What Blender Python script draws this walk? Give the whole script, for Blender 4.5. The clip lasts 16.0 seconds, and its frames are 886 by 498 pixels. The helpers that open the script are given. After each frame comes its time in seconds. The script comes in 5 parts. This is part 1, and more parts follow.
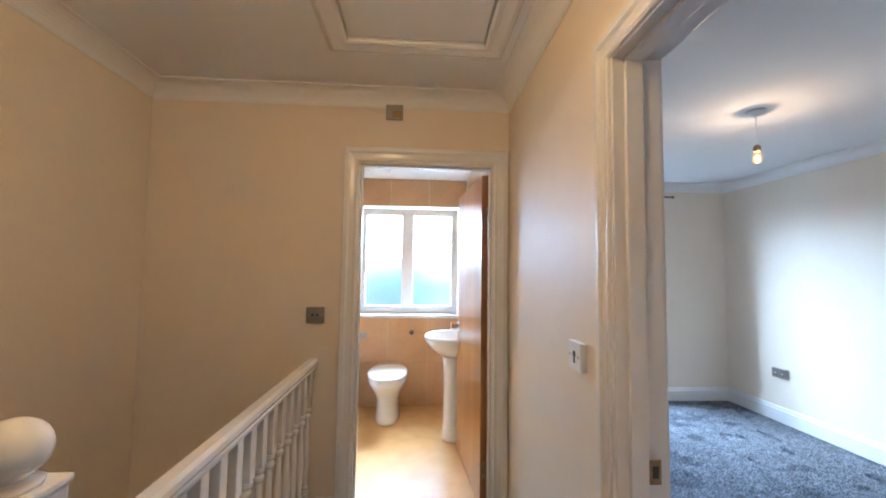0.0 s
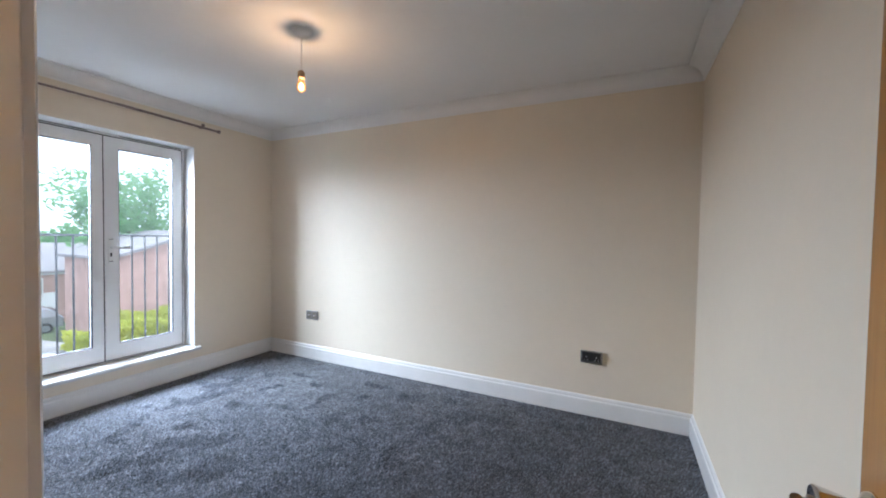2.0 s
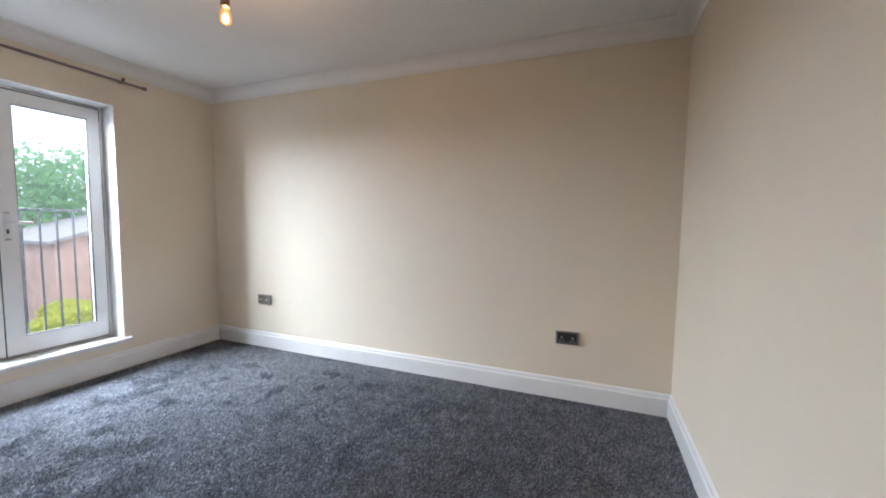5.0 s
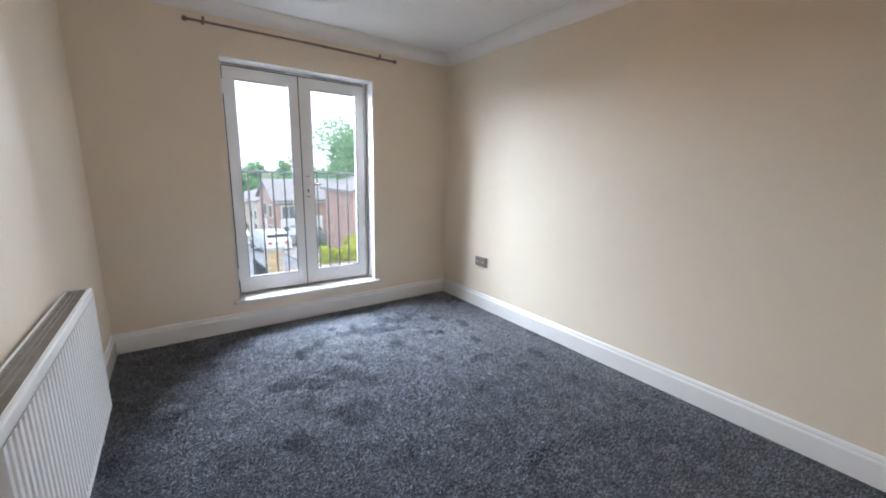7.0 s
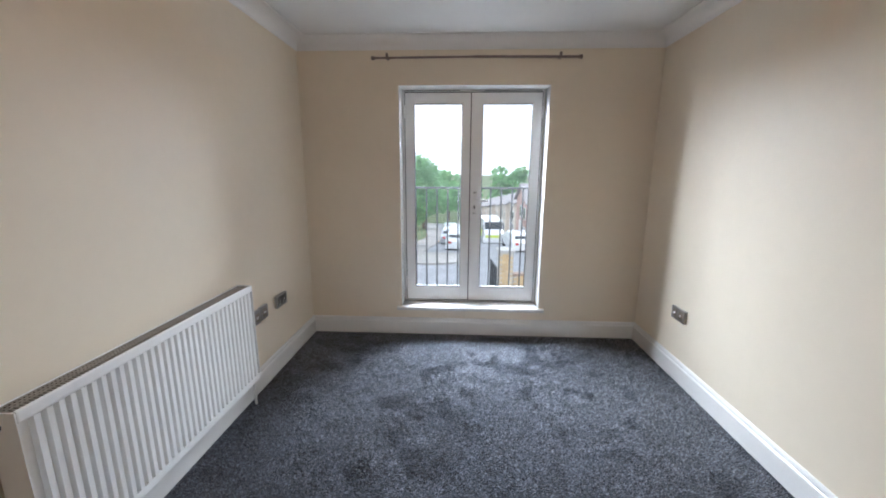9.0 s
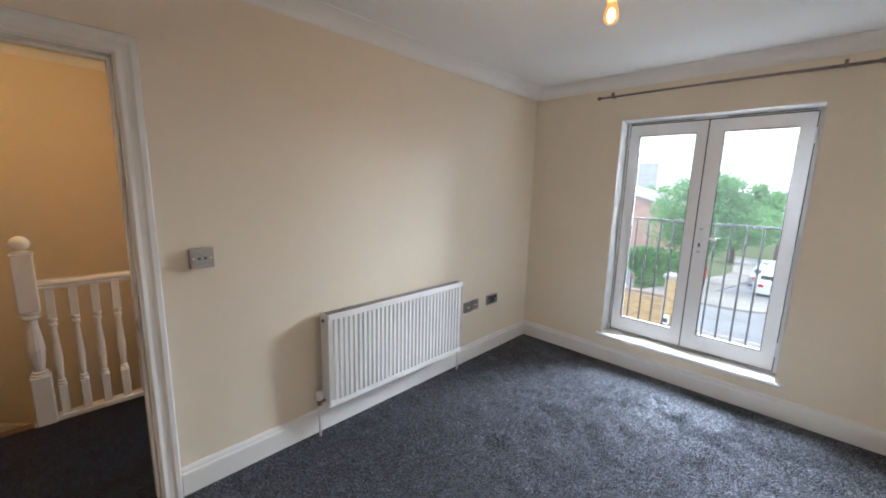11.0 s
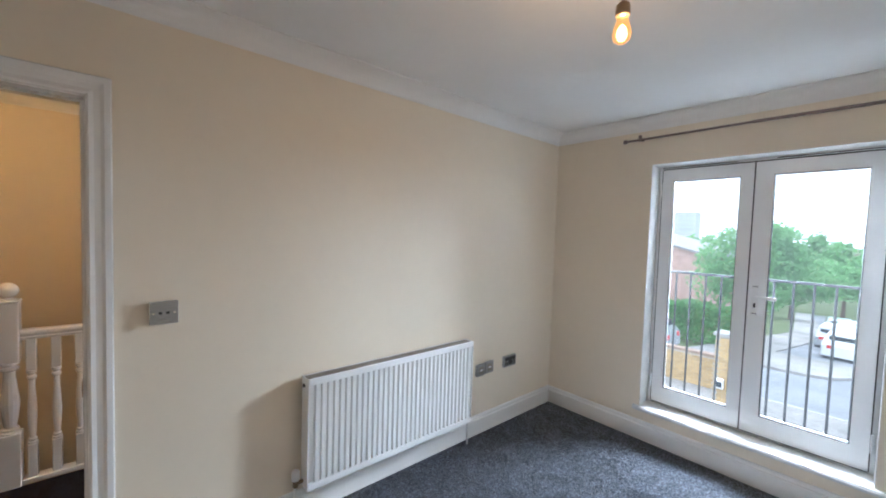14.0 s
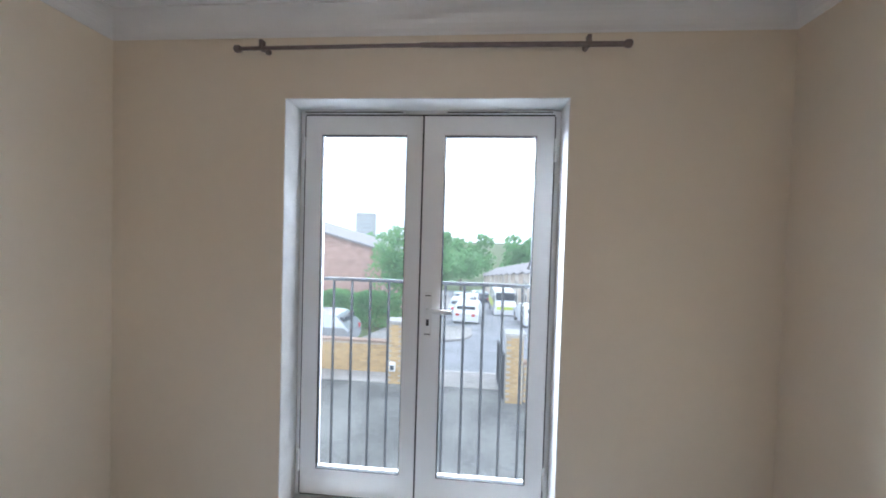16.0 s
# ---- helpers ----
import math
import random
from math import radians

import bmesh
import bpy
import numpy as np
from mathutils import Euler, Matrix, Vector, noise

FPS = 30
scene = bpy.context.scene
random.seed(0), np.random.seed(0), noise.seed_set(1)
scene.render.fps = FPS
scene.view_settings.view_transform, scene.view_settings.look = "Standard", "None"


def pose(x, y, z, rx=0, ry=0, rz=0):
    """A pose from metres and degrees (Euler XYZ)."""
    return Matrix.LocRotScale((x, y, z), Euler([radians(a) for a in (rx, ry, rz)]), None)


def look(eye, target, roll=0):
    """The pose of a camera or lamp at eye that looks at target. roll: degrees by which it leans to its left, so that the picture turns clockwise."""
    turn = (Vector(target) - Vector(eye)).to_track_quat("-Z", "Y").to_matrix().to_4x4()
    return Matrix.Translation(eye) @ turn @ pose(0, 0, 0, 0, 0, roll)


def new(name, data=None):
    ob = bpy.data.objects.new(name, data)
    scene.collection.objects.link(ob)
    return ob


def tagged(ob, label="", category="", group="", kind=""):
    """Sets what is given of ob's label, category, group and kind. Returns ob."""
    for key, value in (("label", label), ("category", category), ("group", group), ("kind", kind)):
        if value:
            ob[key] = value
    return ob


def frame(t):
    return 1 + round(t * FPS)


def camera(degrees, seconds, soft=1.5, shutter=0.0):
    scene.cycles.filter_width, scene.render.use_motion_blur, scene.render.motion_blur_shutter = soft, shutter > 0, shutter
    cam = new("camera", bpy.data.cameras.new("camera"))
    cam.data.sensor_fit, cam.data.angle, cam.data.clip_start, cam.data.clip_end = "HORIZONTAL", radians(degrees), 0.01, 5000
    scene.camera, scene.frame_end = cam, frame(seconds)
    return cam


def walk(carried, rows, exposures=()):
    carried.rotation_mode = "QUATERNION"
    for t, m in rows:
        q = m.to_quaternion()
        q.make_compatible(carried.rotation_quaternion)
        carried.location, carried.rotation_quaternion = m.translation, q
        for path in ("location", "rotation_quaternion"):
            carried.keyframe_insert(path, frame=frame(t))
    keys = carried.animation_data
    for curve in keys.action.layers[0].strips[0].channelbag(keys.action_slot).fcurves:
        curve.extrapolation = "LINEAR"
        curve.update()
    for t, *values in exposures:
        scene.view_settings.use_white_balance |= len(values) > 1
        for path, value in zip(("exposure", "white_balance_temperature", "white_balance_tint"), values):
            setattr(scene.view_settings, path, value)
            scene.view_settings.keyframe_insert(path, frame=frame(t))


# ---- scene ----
cam = camera(99.3, 16.0, soft=1.9)
EXPOSURES = [(0.0, 1.46, 4600, 4), (0.8, 1.05, 4900, 6), (1.6, 1.06, 5150, 8), (2.6, 1.12, 5650, 9), (7.0, 1.00, 5700, 9), (8.5, 0.82, 5750, 9), (10.6, 1.06, 5800, 8), (12.3, 1.28, 5650, 9), (13.4, 1.34, 5350, 6), (14.4, 1.02, 5450, 6), (15.4, 0.84, 5500, 8), (16.0, 0.88, 5500, 8)]
PATH = [
    (0, (-0.09, 0.206, 1.355), (0.035, 2.198, 1.474), 0.8),
    (0.5, (0.034, 0.45, 1.326), (0.56, 2.378, 1.406), 0.8),
    (1, (0.182, 0.607, 1.335), (1.362, 2.222, 1.348), 1.1),
    (1.5, (0.309, 0.711, 1.317), (1.943, 1.864, 1.287), 0.7),
    (2, (0.426, 0.726, 1.257), (2.227, 1.595, 1.198), 0.9),
    (2.5, (0.456, 0.747, 1.222), (2.338, 1.417, 1.129), 0.9),
    (3, (0.505, 0.771, 1.202), (2.431, 1.294, 1.081), 0.9),
    (3.2, (0.539, 0.771, 1.198), (2.474, 1.264, 1.074), 0.8),
    (5.3, (0.697, 0.8, 1.186), (2.496, 1.659, 1.025), 0.7),
    (5.5, (0.679, 0.788, 1.19), (2.403, 1.783, 0.994), 0.7),
    (6, (0.712, 0.854, 1.181), (2.269, 2.074, 0.885), 0.9),
    (6.5, (0.824, 0.922, 1.201), (2.224, 2.302, 0.83), 1.0),
    (7, (0.987, 0.973, 1.262), (2.126, 2.568, 0.865), 1.3),
    (7.5, (1.155, 1.05, 1.304), (1.993, 2.821, 0.904), 1.4),
    (8, (1.374, 1.123, 1.324), (1.927, 3.003, 0.92), 1.4),
    (8.2, (1.466, 1.157, 1.331), (1.918, 3.063, 0.924), 1.2),
    (10.3, (2.326, 0.991, 1.454), (1.268, 2.654, 1.114), 0.8),
    (10.5, (2.392, 0.969, 1.465), (1.226, 2.557, 1.122), 1.1),
    (11, (2.503, 0.95, 1.486), (1.133, 2.367, 1.148), 1.5),
    (11.5, (2.607, 0.974, 1.479), (1.082, 2.228, 1.164), 1.6),
    (12, (2.644, 0.95, 1.48), (0.988, 2.032, 1.184), 1.6),
    (12.5, (2.644, 0.94, 1.477), (0.891, 1.863, 1.2), 1.7),
    (13, (2.627, 0.964, 1.481), (0.83, 1.814, 1.253), 1.7),
    (13.5, (2.536, 1.072, 1.481), (0.748, 1.956, 1.344), 1.7),
    (14, (2.438, 1.252, 1.491), (0.925, 2.556, 1.4), 1.8),
    (14.5, (2.366, 1.532, 1.477), (1.311, 3.23, 1.407), 1.6),
    (15, (2.293, 1.882, 1.48), (1.576, 3.748, 1.416), 1.4),
    (15.5, (2.213, 2.255, 1.469), (1.786, 4.209, 1.422), 1.7),
    (16, (2.136, 2.666, 1.459), (1.966, 4.658, 1.405), 1.7),
]
walk(cam, [(t, look(eye, target, roll)) for t, eye, target, roll in PATH], EXPOSURES)

# light
BULB_W, LAND_W, DAY_W, BATH_W = 2.4, 6.6, 690.0, 50.0
DAY_COLOUR = (0.92, 0.96, 1.0)

# world: bright overcast sky
SKY, SUN_ELEV, SUN_ROT = 0.15, 50.0, 200.0
world = bpy.data.worlds.new("world")
scene.world = world
world.use_nodes = True
wn = world.node_tree.nodes
wl = world.node_tree.links
sky = wn.new("ShaderNodeTexSky")
sky.sky_type, sky.sun_disc = "NISHITA", False
sky.sun_elevation, sky.sun_rotation = radians(SUN_ELEV), radians(SUN_ROT)
sky.air_density, sky.dust_density = 1.0, 6.0
cloud = wn.new("ShaderNodeMixRGB")
cloud.inputs[0].default_value = 0.75
cloud.inputs[2].default_value = (9.5, 9.8, 10.2, 1)
wl.new(sky.outputs[0], cloud.inputs[1])
wl.new(cloud.outputs[0], wn["Background"].inputs[0])
wn["Background"].inputs[1].default_value = SKY

sun_data = bpy.data.lights.new("sun", "SUN")
sun_data.energy, sun_data.angle, sun_data.color = 1.0, radians(20), (1.0, 0.95, 0.88)
sun = new("sun", sun_data)
sun.matrix_world = pose(0, -10, 30, 90 - SUN_ELEV, 0, -SUN_ROT)


def bulb_lamp(name, x, y, z, watts, colour):
    d = bpy.data.lights.new(name, "POINT")
    d.energy, d.color, d.shadow_soft_size = watts, colour, 0.03
    return new(name, d)


def window_light(name, x, y, z, width, height, tilt, watts, turn=0.0):
    """An added unseen area lamp standing in for the sky's light at a window."""
    d = bpy.data.lights.new(name, "AREA")
    d.shape, d.size, d.size_y, d.energy, d.color = "RECTANGLE", width, height, watts, DAY_COLOUR
    ob = new(name, d)
    ob.matrix_world = pose(x, y, z, -90 + tilt, 0, turn)
    return ob


window_light("window_daylight", 1.75, 5.74, 2.63, 2.88, 1.50, 2, DAY_W, 27)
window_light("bathroom_daylight", -0.25, 5.0, 2.05, 1.5, 1.1, 26, BATH_W)


# ---- materials ----
def material(name, colour, rough=0.6, metal=0.0, vary=0.1, scale=6.0, bump=0.0, bump_scale=200.0, spec=0.5, tint=None, coat=0.0, stretch=None, detail=4.0, per_object=0.0):
    """A surface with two scales of colour variation and fine relief, in object metres."""
    m = bpy.data.materials.new(name)
    m.use_nodes = True
    n, l = m.node_tree.nodes, m.node_tree.links
    p = n["Principled BSDF"]
    p.inputs["Roughness"].default_value, p.inputs["Metallic"].default_value = rough, metal
    p.inputs["Specular IOR Level"].default_value = spec
    p.inputs["Coat Weight"].default_value = coat
    p.inputs["Coat Roughness"].default_value = 0.08
    tc = n.new("ShaderNodeTexCoord")
    co = tc.outputs["Object"]
    if stretch:
        mp = n.new("ShaderNodeMapping")
        mp.inputs["Scale"].default_value = stretch
        l.new(co, mp.inputs["Vector"])
        co = mp.outputs["Vector"]
    big = n.new("ShaderNodeTexNoise")
    big.inputs["Scale"].default_value, big.inputs["Detail"].default_value = scale, detail
    fine = n.new("ShaderNodeTexNoise")
    fine.inputs["Scale"].default_value, fine.inputs["Detail"].default_value = scale * 14, 3.0
    l.new(co, big.inputs["Vector"]), l.new(co, fine.inputs["Vector"])
    both = n.new("ShaderNodeMath")
    both.operation = "MULTIPLY_ADD"
    both.inputs[1].default_value = 0.35
    l.new(fine.outputs["Fac"], both.inputs[0]), l.new(big.outputs["Fac"], both.inputs[2])
    fac = both.outputs[0]
    if per_object:
        oi = n.new("ShaderNodeObjectInfo")
        pm = n.new("ShaderNodeMath")
        pm.operation = "MULTIPLY_ADD"
        pm.inputs[1].default_value = per_object
        l.new(oi.outputs["Random"], pm.inputs[0]), l.new(fac, pm.inputs[2])
        fac = pm.outputs[0]
    ramp = n.new("ShaderNodeValToRGB")
    other = tint or tuple(c * (1 - vary) for c in colour)
    lo = tuple(min(1.0, c * (1 + vary * 0.5)) for c in colour)
    ramp.color_ramp.elements[0].position, ramp.color_ramp.elements[1].position = 0.45, 0.9 + per_object * 0.6
    ramp.color_ramp.elements[0].color, ramp.color_ramp.elements[1].color = (*lo, 1), (*other, 1)
    l.new(fac, ramp.inputs[0]), l.new(ramp.outputs[0], p.inputs["Base Color"])
    if bump:
        bn = n.new("ShaderNodeTexNoise")
        bn.inputs["Scale"].default_value, bn.inputs["Detail"].default_value = bump_scale, 3.0
        l.new(co, bn.inputs["Vector"])
        b = n.new("ShaderNodeBump")
        b.inputs["Strength"].default_value, b.inputs["Distance"].default_value = bump, 0.003
        l.new(bn.outputs["Fac"], b.inputs["Height"]), l.new(b.outputs["Normal"], p.inputs["Normal"])
    return m


def carpet_material(name, dark, light, rib=0.0, sheen=0.5):
    """Cut-pile carpet: speckled tufts, with brushed patches where the pile lies another way."""
    m = bpy.data.materials.new(name)
    m.use_nodes = True
    n, l = m.node_tree.nodes, m.node_tree.links
    p = n["Principled BSDF"]
    p.inputs["Roughness"].default_value, p.inputs["Specular IOR Level"].default_value = 0.95, 0.1
    p.inputs["Sheen Weight"].default_value, p.inputs["Sheen Roughness"].default_value = sheen, 0.45
    tc = n.new("ShaderNodeTexCoord")
    tuft = n.new("ShaderNodeTexVoronoi")
    tuft.inputs["Scale"].default_value = 130
    speck = n.new("ShaderNodeTexNoise")
    speck.inputs["Scale"].default_value, speck.inputs["Detail"].default_value, speck.inputs["Roughness"].default_value = 75, 4, 0.75
    warp = n.new("ShaderNodeTexNoise")
    warp.inputs["Scale"].default_value, warp.inputs["Detail"].default_value = 3.0, 3
    wm = n.new("ShaderNodeMixRGB")
    wm.blend_type, wm.inputs[0].default_value = "ADD", 0.35
    patch = n.new("ShaderNodeTexNoise")
    patch.inputs["Scale"].default_value, patch.inputs["Detail"].default_value, patch.inputs["Roughness"].default_value = 6.5, 2.5, 0.5
    l.new(tc.outputs["Object"], tuft.inputs["Vector"]), l.new(tc.outputs["Object"], speck.inputs["Vector"])
    l.new(tc.outputs["Object"], warp.inputs["Vector"]), l.new(tc.outputs["Object"], wm.inputs[1])
    l.new(warp.outputs["Color"], wm.inputs[2]), l.new(wm.outputs[0], patch.inputs["Vector"])
    r1 = n.new("ShaderNodeValToRGB")
    r1.color_ramp.elements[0].position, r1.color_ramp.elements[1].position = 0.43, 0.68
    r1.color_ramp.elements[0].color, r1.color_ramp.elements[1].color = (*dark, 1), (*light, 1)
    l.new(speck.outputs["Fac"], r1.inputs[0])
    r2 = n.new("ShaderNodeValToRGB")
    r2.color_ramp.elements[0].position, r2.color_ramp.elements[1].position = 0.36, 0.415
    r2.color_ramp.elements[0].color, r2.color_ramp.elements[1].color = (0.50, 0.50, 0.52, 1), (1.0, 1.0, 1.0, 1)
    l.new(patch.outputs["Fac"], r2.inputs[0])
    mul = n.new("ShaderNodeMixRGB")
    mul.blend_type, mul.inputs[0].default_value = "MULTIPLY", 1.0
    l.new(r1.outputs[0], mul.inputs[1]), l.new(r2.outputs[0], mul.inputs[2])
    l.new(mul.outputs[0], p.inputs["Base Color"])
    height = n.new("ShaderNodeMath")
    height.operation = "MULTIPLY_ADD"
    height.inputs[1].default_value = 0.6
    l.new(tuft.outputs["Distance"], height.inputs[0]), l.new(speck.outputs["Fac"], height.inputs[2])
    top = height.outputs[0]
    if rib:
        wave = n.new("ShaderNodeTexWave")
        wave.inputs["Scale"].default_value = rib
        wave.bands_direction = "DIAGONAL"
        l.new(tc.outputs["Object"], wave.inputs["Vector"])
        add = n.new("ShaderNodeMath")
        l.new(top, add.inputs[0]), l.new(wave.outputs["Fac"], add.inputs[1])
        top = add.outputs[0]
    b = n.new("ShaderNodeBump")
    b.inputs["Strength"].default_value, b.inputs["Distance"].default_value = 1.0, 0.012
    l.new(top, b.inputs["Height"]), l.new(b.outputs["Normal"], p.inputs["Normal"])
    return m


def wood_material(name, light, dark, rough=0.3, coat=0.3, strip=7.0):
    """Varnished veneer with long grain along z and wide strips of differing tone."""
    m = bpy.data.materials.new(name)
    m.use_nodes = True
    n, l = m.node_tree.nodes, m.node_tree.links
    p = n["Principled BSDF"]
    p.inputs["Roughness"].default_value, p.inputs["Coat Weight"].default_value, p.inputs["Coat Roughness"].default_value = rough, coat, 0.15
    tc = n.new("ShaderNodeTexCoord")
    mp = n.new("ShaderNodeMapping")
    mp.inputs["Scale"].default_value = (1, 1, 0.035)
    l.new(tc.outputs["Object"], mp.inputs["Vector"])
    g = n.new("ShaderNodeTexNoise")
    g.inputs["Scale"].default_value, g.inputs["Detail"].default_value, g.inputs["Distortion"].default_value = 110, 6, 0.4
    s = n.new("ShaderNodeTexNoise")
    s.inputs["Scale"].default_value, s.inputs["Detail"].default_value = strip, 1.0
    l.new(mp.outputs["Vector"], g.inputs["Vector"]), l.new(mp.outputs["Vector"], s.inputs["Vector"])
    a = n.new("ShaderNodeMath")
    a.operation = "MULTIPLY_ADD"
    a.inputs[1].default_value = 0.55
    l.new(g.outputs["Fac"], a.inputs[0]), l.new(s.outputs["Fac"], a.inputs[2])
    r = n.new("ShaderNodeValToRGB")
    r.color_ramp.elements[0].position, r.color_ramp.elements[1].position = 0.5, 1.05
    r.color_ramp.elements[0].color, r.color_ramp.elements[1].color = (*dark, 1), (*light, 1)
    l.new(a.outputs[0], r.inputs[0]), l.new(r.outputs[0], p.inputs["Base Color"])
    b = n.new("ShaderNodeBump")
    b.inputs["Strength"].default_value, b.inputs["Distance"].default_value = 0.12, 0.002
    l.new(g.outputs["Fac"], b.inputs["Height"]), l.new(b.outputs["Normal"], p.inputs["Normal"])
    return m


def glass_material(name, frosted=0.0, veil=0.0):
    m = bpy.data.materials.new(name)
    m.use_nodes = True
    n, l = m.node_tree.nodes, m.node_tree.links
    out = n["Material Output"]
    fr = n.new("ShaderNodeFresnel")
    fr.inputs[0].default_value = 1.45
    gl = n.new("ShaderNodeBsdfGlossy")
    gl.inputs["Roughness"].default_value = 0.02
    mix = n.new("ShaderNodeMixShader")
    if frosted:
        tr = n.new("ShaderNodeBsdfRefraction")
        tr.inputs["Roughness"].default_value, tr.inputs["IOR"].default_value = frosted, 1.1
        tr.inputs["Color"].default_value = (0.95, 0.97, 0.97, 1)
    else:
        tr = n.new("ShaderNodeBsdfTransparent")
        tr.inputs["Color"].default_value = (0.96, 0.97, 0.97, 1)
    base = tr
    # A translucent share whitens the view, standing in for glare and haze.
    if veil:
        film = n.new("ShaderNodeBsdfTranslucent")
        film.inputs["Color"].default_value = (0.9, 0.93, 0.97, 1)
        base = n.new("ShaderNodeMixShader")
        base.inputs[0].default_value = veil
        l.new(tr.outputs[0], base.inputs[1]), l.new(film.outputs[0], base.inputs[2])
    l.new(fr.outputs[0], mix.inputs[0]), l.new(base.outputs[0], mix.inputs[1]), l.new(gl.outputs[0], mix.inputs[2])
    l.new(mix.outputs[0], out.inputs["Surface"])
    return m


def leaf_material(name, colour, other):
    """Thin leaves that let light through."""
    m = material(name, colour, 0.6, vary=0.4, scale=1.2, tint=other)
    n, l = m.node_tree.nodes, m.node_tree.links
    t = n.new("ShaderNodeBsdfTranslucent")
    t.inputs[0].default_value = (*[min(1.0, c * 1.5) for c in colour], 1)
    mix = n.new("ShaderNodeMixShader")
    mix.inputs[0].default_value = 0.5
    l.new(n["Principled BSDF"].outputs[0], mix.inputs[1]), l.new(t.outputs[0], mix.inputs[2])
    l.new(mix.outputs[0], n["Material Output"].inputs["Surface"])
    return m


def glow_material(name, colour, strength):
    m = bpy.data.materials.new(name)
    m.use_nodes = True
    p = m.node_tree.nodes["Principled BSDF"]
    p.inputs["Emission Color"].default_value, p.inputs["Emission Strength"].default_value = (*colour, 1), strength
    return m


M_WALL = material("cream_wall_paint", (0.78, 0.69, 0.555), 0.55, vary=0.035, scale=1.2, bump=0.12, bump_scale=260, spec=0.35)
M_CEIL = material("white_ceiling_paint", (0.80, 0.80, 0.79), 0.8, vary=0.03, scale=1.5, bump=0.08, bump_scale=300, spec=0.2)
# Greyed white: shade put into the colour against the strong window lamp.
M_REVEAL = material("aged_white_reveal_paint", (0.70, 0.69, 0.67), 0.7, vary=0.15, scale=9, bump=0.25, bump_scale=60, spec=0.3)
M_COVE = material("white_coving_paint", (0.80, 0.79, 0.77), 0.7, vary=0.03, scale=3, bump=0.05, bump_scale=200, spec=0.3)
M_GLOSS = material("white_gloss_paint", (0.80, 0.79, 0.77), 0.22, vary=0.04, scale=5, bump=0.06, bump_scale=60, spec=0.5)
M_UPVC = material("white_window_plastic", (0.80, 0.80, 0.80), 0.3, vary=0.04, scale=4, spec=0.5)
M_RAD = material("white_radiator_enamel", (0.80, 0.80, 0.79), 0.28, vary=0.03, scale=6)
M_GRILLE = material("grey_grille_steel", (0.28, 0.24, 0.20), 0.5, vary=0.2, scale=20)
M_CARPET = carpet_material("charcoal_pile_carpet", (0.010, 0.011, 0.016), (0.20, 0.212, 0.265))
M_PILE = bpy.data.materials.new("charcoal_wool_tuft")
M_PILE.use_nodes = True
pn, pk = M_PILE.node_tree.nodes, M_PILE.node_tree.links
pp = pn["Principled BSDF"]
pp.inputs["Roughness"].default_value, pp.inputs["Specular IOR Level"].default_value = 0.85, 0.1
pp.inputs["Sheen Weight"].default_value, pp.inputs["Sheen Roughness"].default_value = 0.35, 0.4
pg, pr = pn.new("ShaderNodeNewGeometry"), pn.new("ShaderNodeValToRGB")
pr.color_ramp.elements[0].position, pr.color_ramp.elements[1].position = 0.0, 1.0
pr.color_ramp.elements[0].color, pr.color_ramp.elements[1].color = (0.050, 0.055, 0.066, 1), (0.40, 0.44, 0.52, 1)
mid_tuft = pr.color_ramp.elements.new(0.7)
mid_tuft.color = (0.168, 0.182, 0.222, 1)
ptc, pno, pmx = pn.new("ShaderNodeTexCoord"), pn.new("ShaderNodeTexNoise"), pn.new("ShaderNodeMixRGB")
pno.inputs["Scale"].default_value, pno.inputs["Detail"].default_value = 9.0, 4.0
prp = pn.new("ShaderNodeValToRGB")
prp.color_ramp.elements[0].position, prp.color_ramp.elements[1].position = 0.35, 0.62
prp.color_ramp.elements[0].color, prp.color_ramp.elements[1].color = (0.75, 0.75, 0.75, 1), (1.15, 1.15, 1.15, 1)
pmx.blend_type, pmx.inputs[0].default_value = "MULTIPLY", 1.0
pk.new(ptc.outputs["Object"], pno.inputs["Vector"]), pk.new(pno.outputs["Fac"], prp.inputs[0])
pk.new(pg.outputs["Random Per Island"], pr.inputs[0]), pk.new(pr.outputs[0], pmx.inputs[1]), pk.new(prp.outputs[0], pmx.inputs[2])
pk.new(pmx.outputs[0], pp.inputs["Base Color"])
M_LCARPET = carpet_material("navy_ribbed_carpet", (0.003, 0.004, 0.012), (0.038, 0.046, 0.086), rib=55, sheen=0.1)
M_DOOR = wood_material("oak_veneer", (0.48, 0.228, 0.034), (0.32, 0.132, 0.015))
M_DOOREDGE = wood_material("oak_lipping", (0.36, 0.17, 0.05), (0.22, 0.09, 0.025), strip=20)
M_NOSING = wood_material("dark_wood_nosing", (0.12, 0.055, 0.03), (0.06, 0.025, 0.015))
M_CHROME = material("polished_chrome", (0.75, 0.73, 0.71), 0.12, 1.0, vary=0.08, scale=30)
M_STEEL = material("brushed_steel_plate", (0.34, 0.33, 0.32), 0.34, 1.0, vary=0.15, scale=40, stretch=(1, 1, 8))
M_BLACK = material("black_plastic", (0.025, 0.025, 0.027), 0.4, vary=0.2, scale=20)
M_WHITEP = material("white_plastic", (0.78, 0.78, 0.77), 0.35, vary=0.04, scale=10)
M_BRASS = material("worn_brass", (0.30, 0.22, 0.14), 0.4, 0.8, vary=0.25, scale=30)
M_ROD = material("pewter_curtain_rod", (0.24, 0.19, 0.175), 0.35, 0.6, vary=0.2, scale=30)
M_IRON = material("dark_painted_iron", (0.018, 0.019, 0.022), 0.75, 0.0, vary=0.25, scale=30)
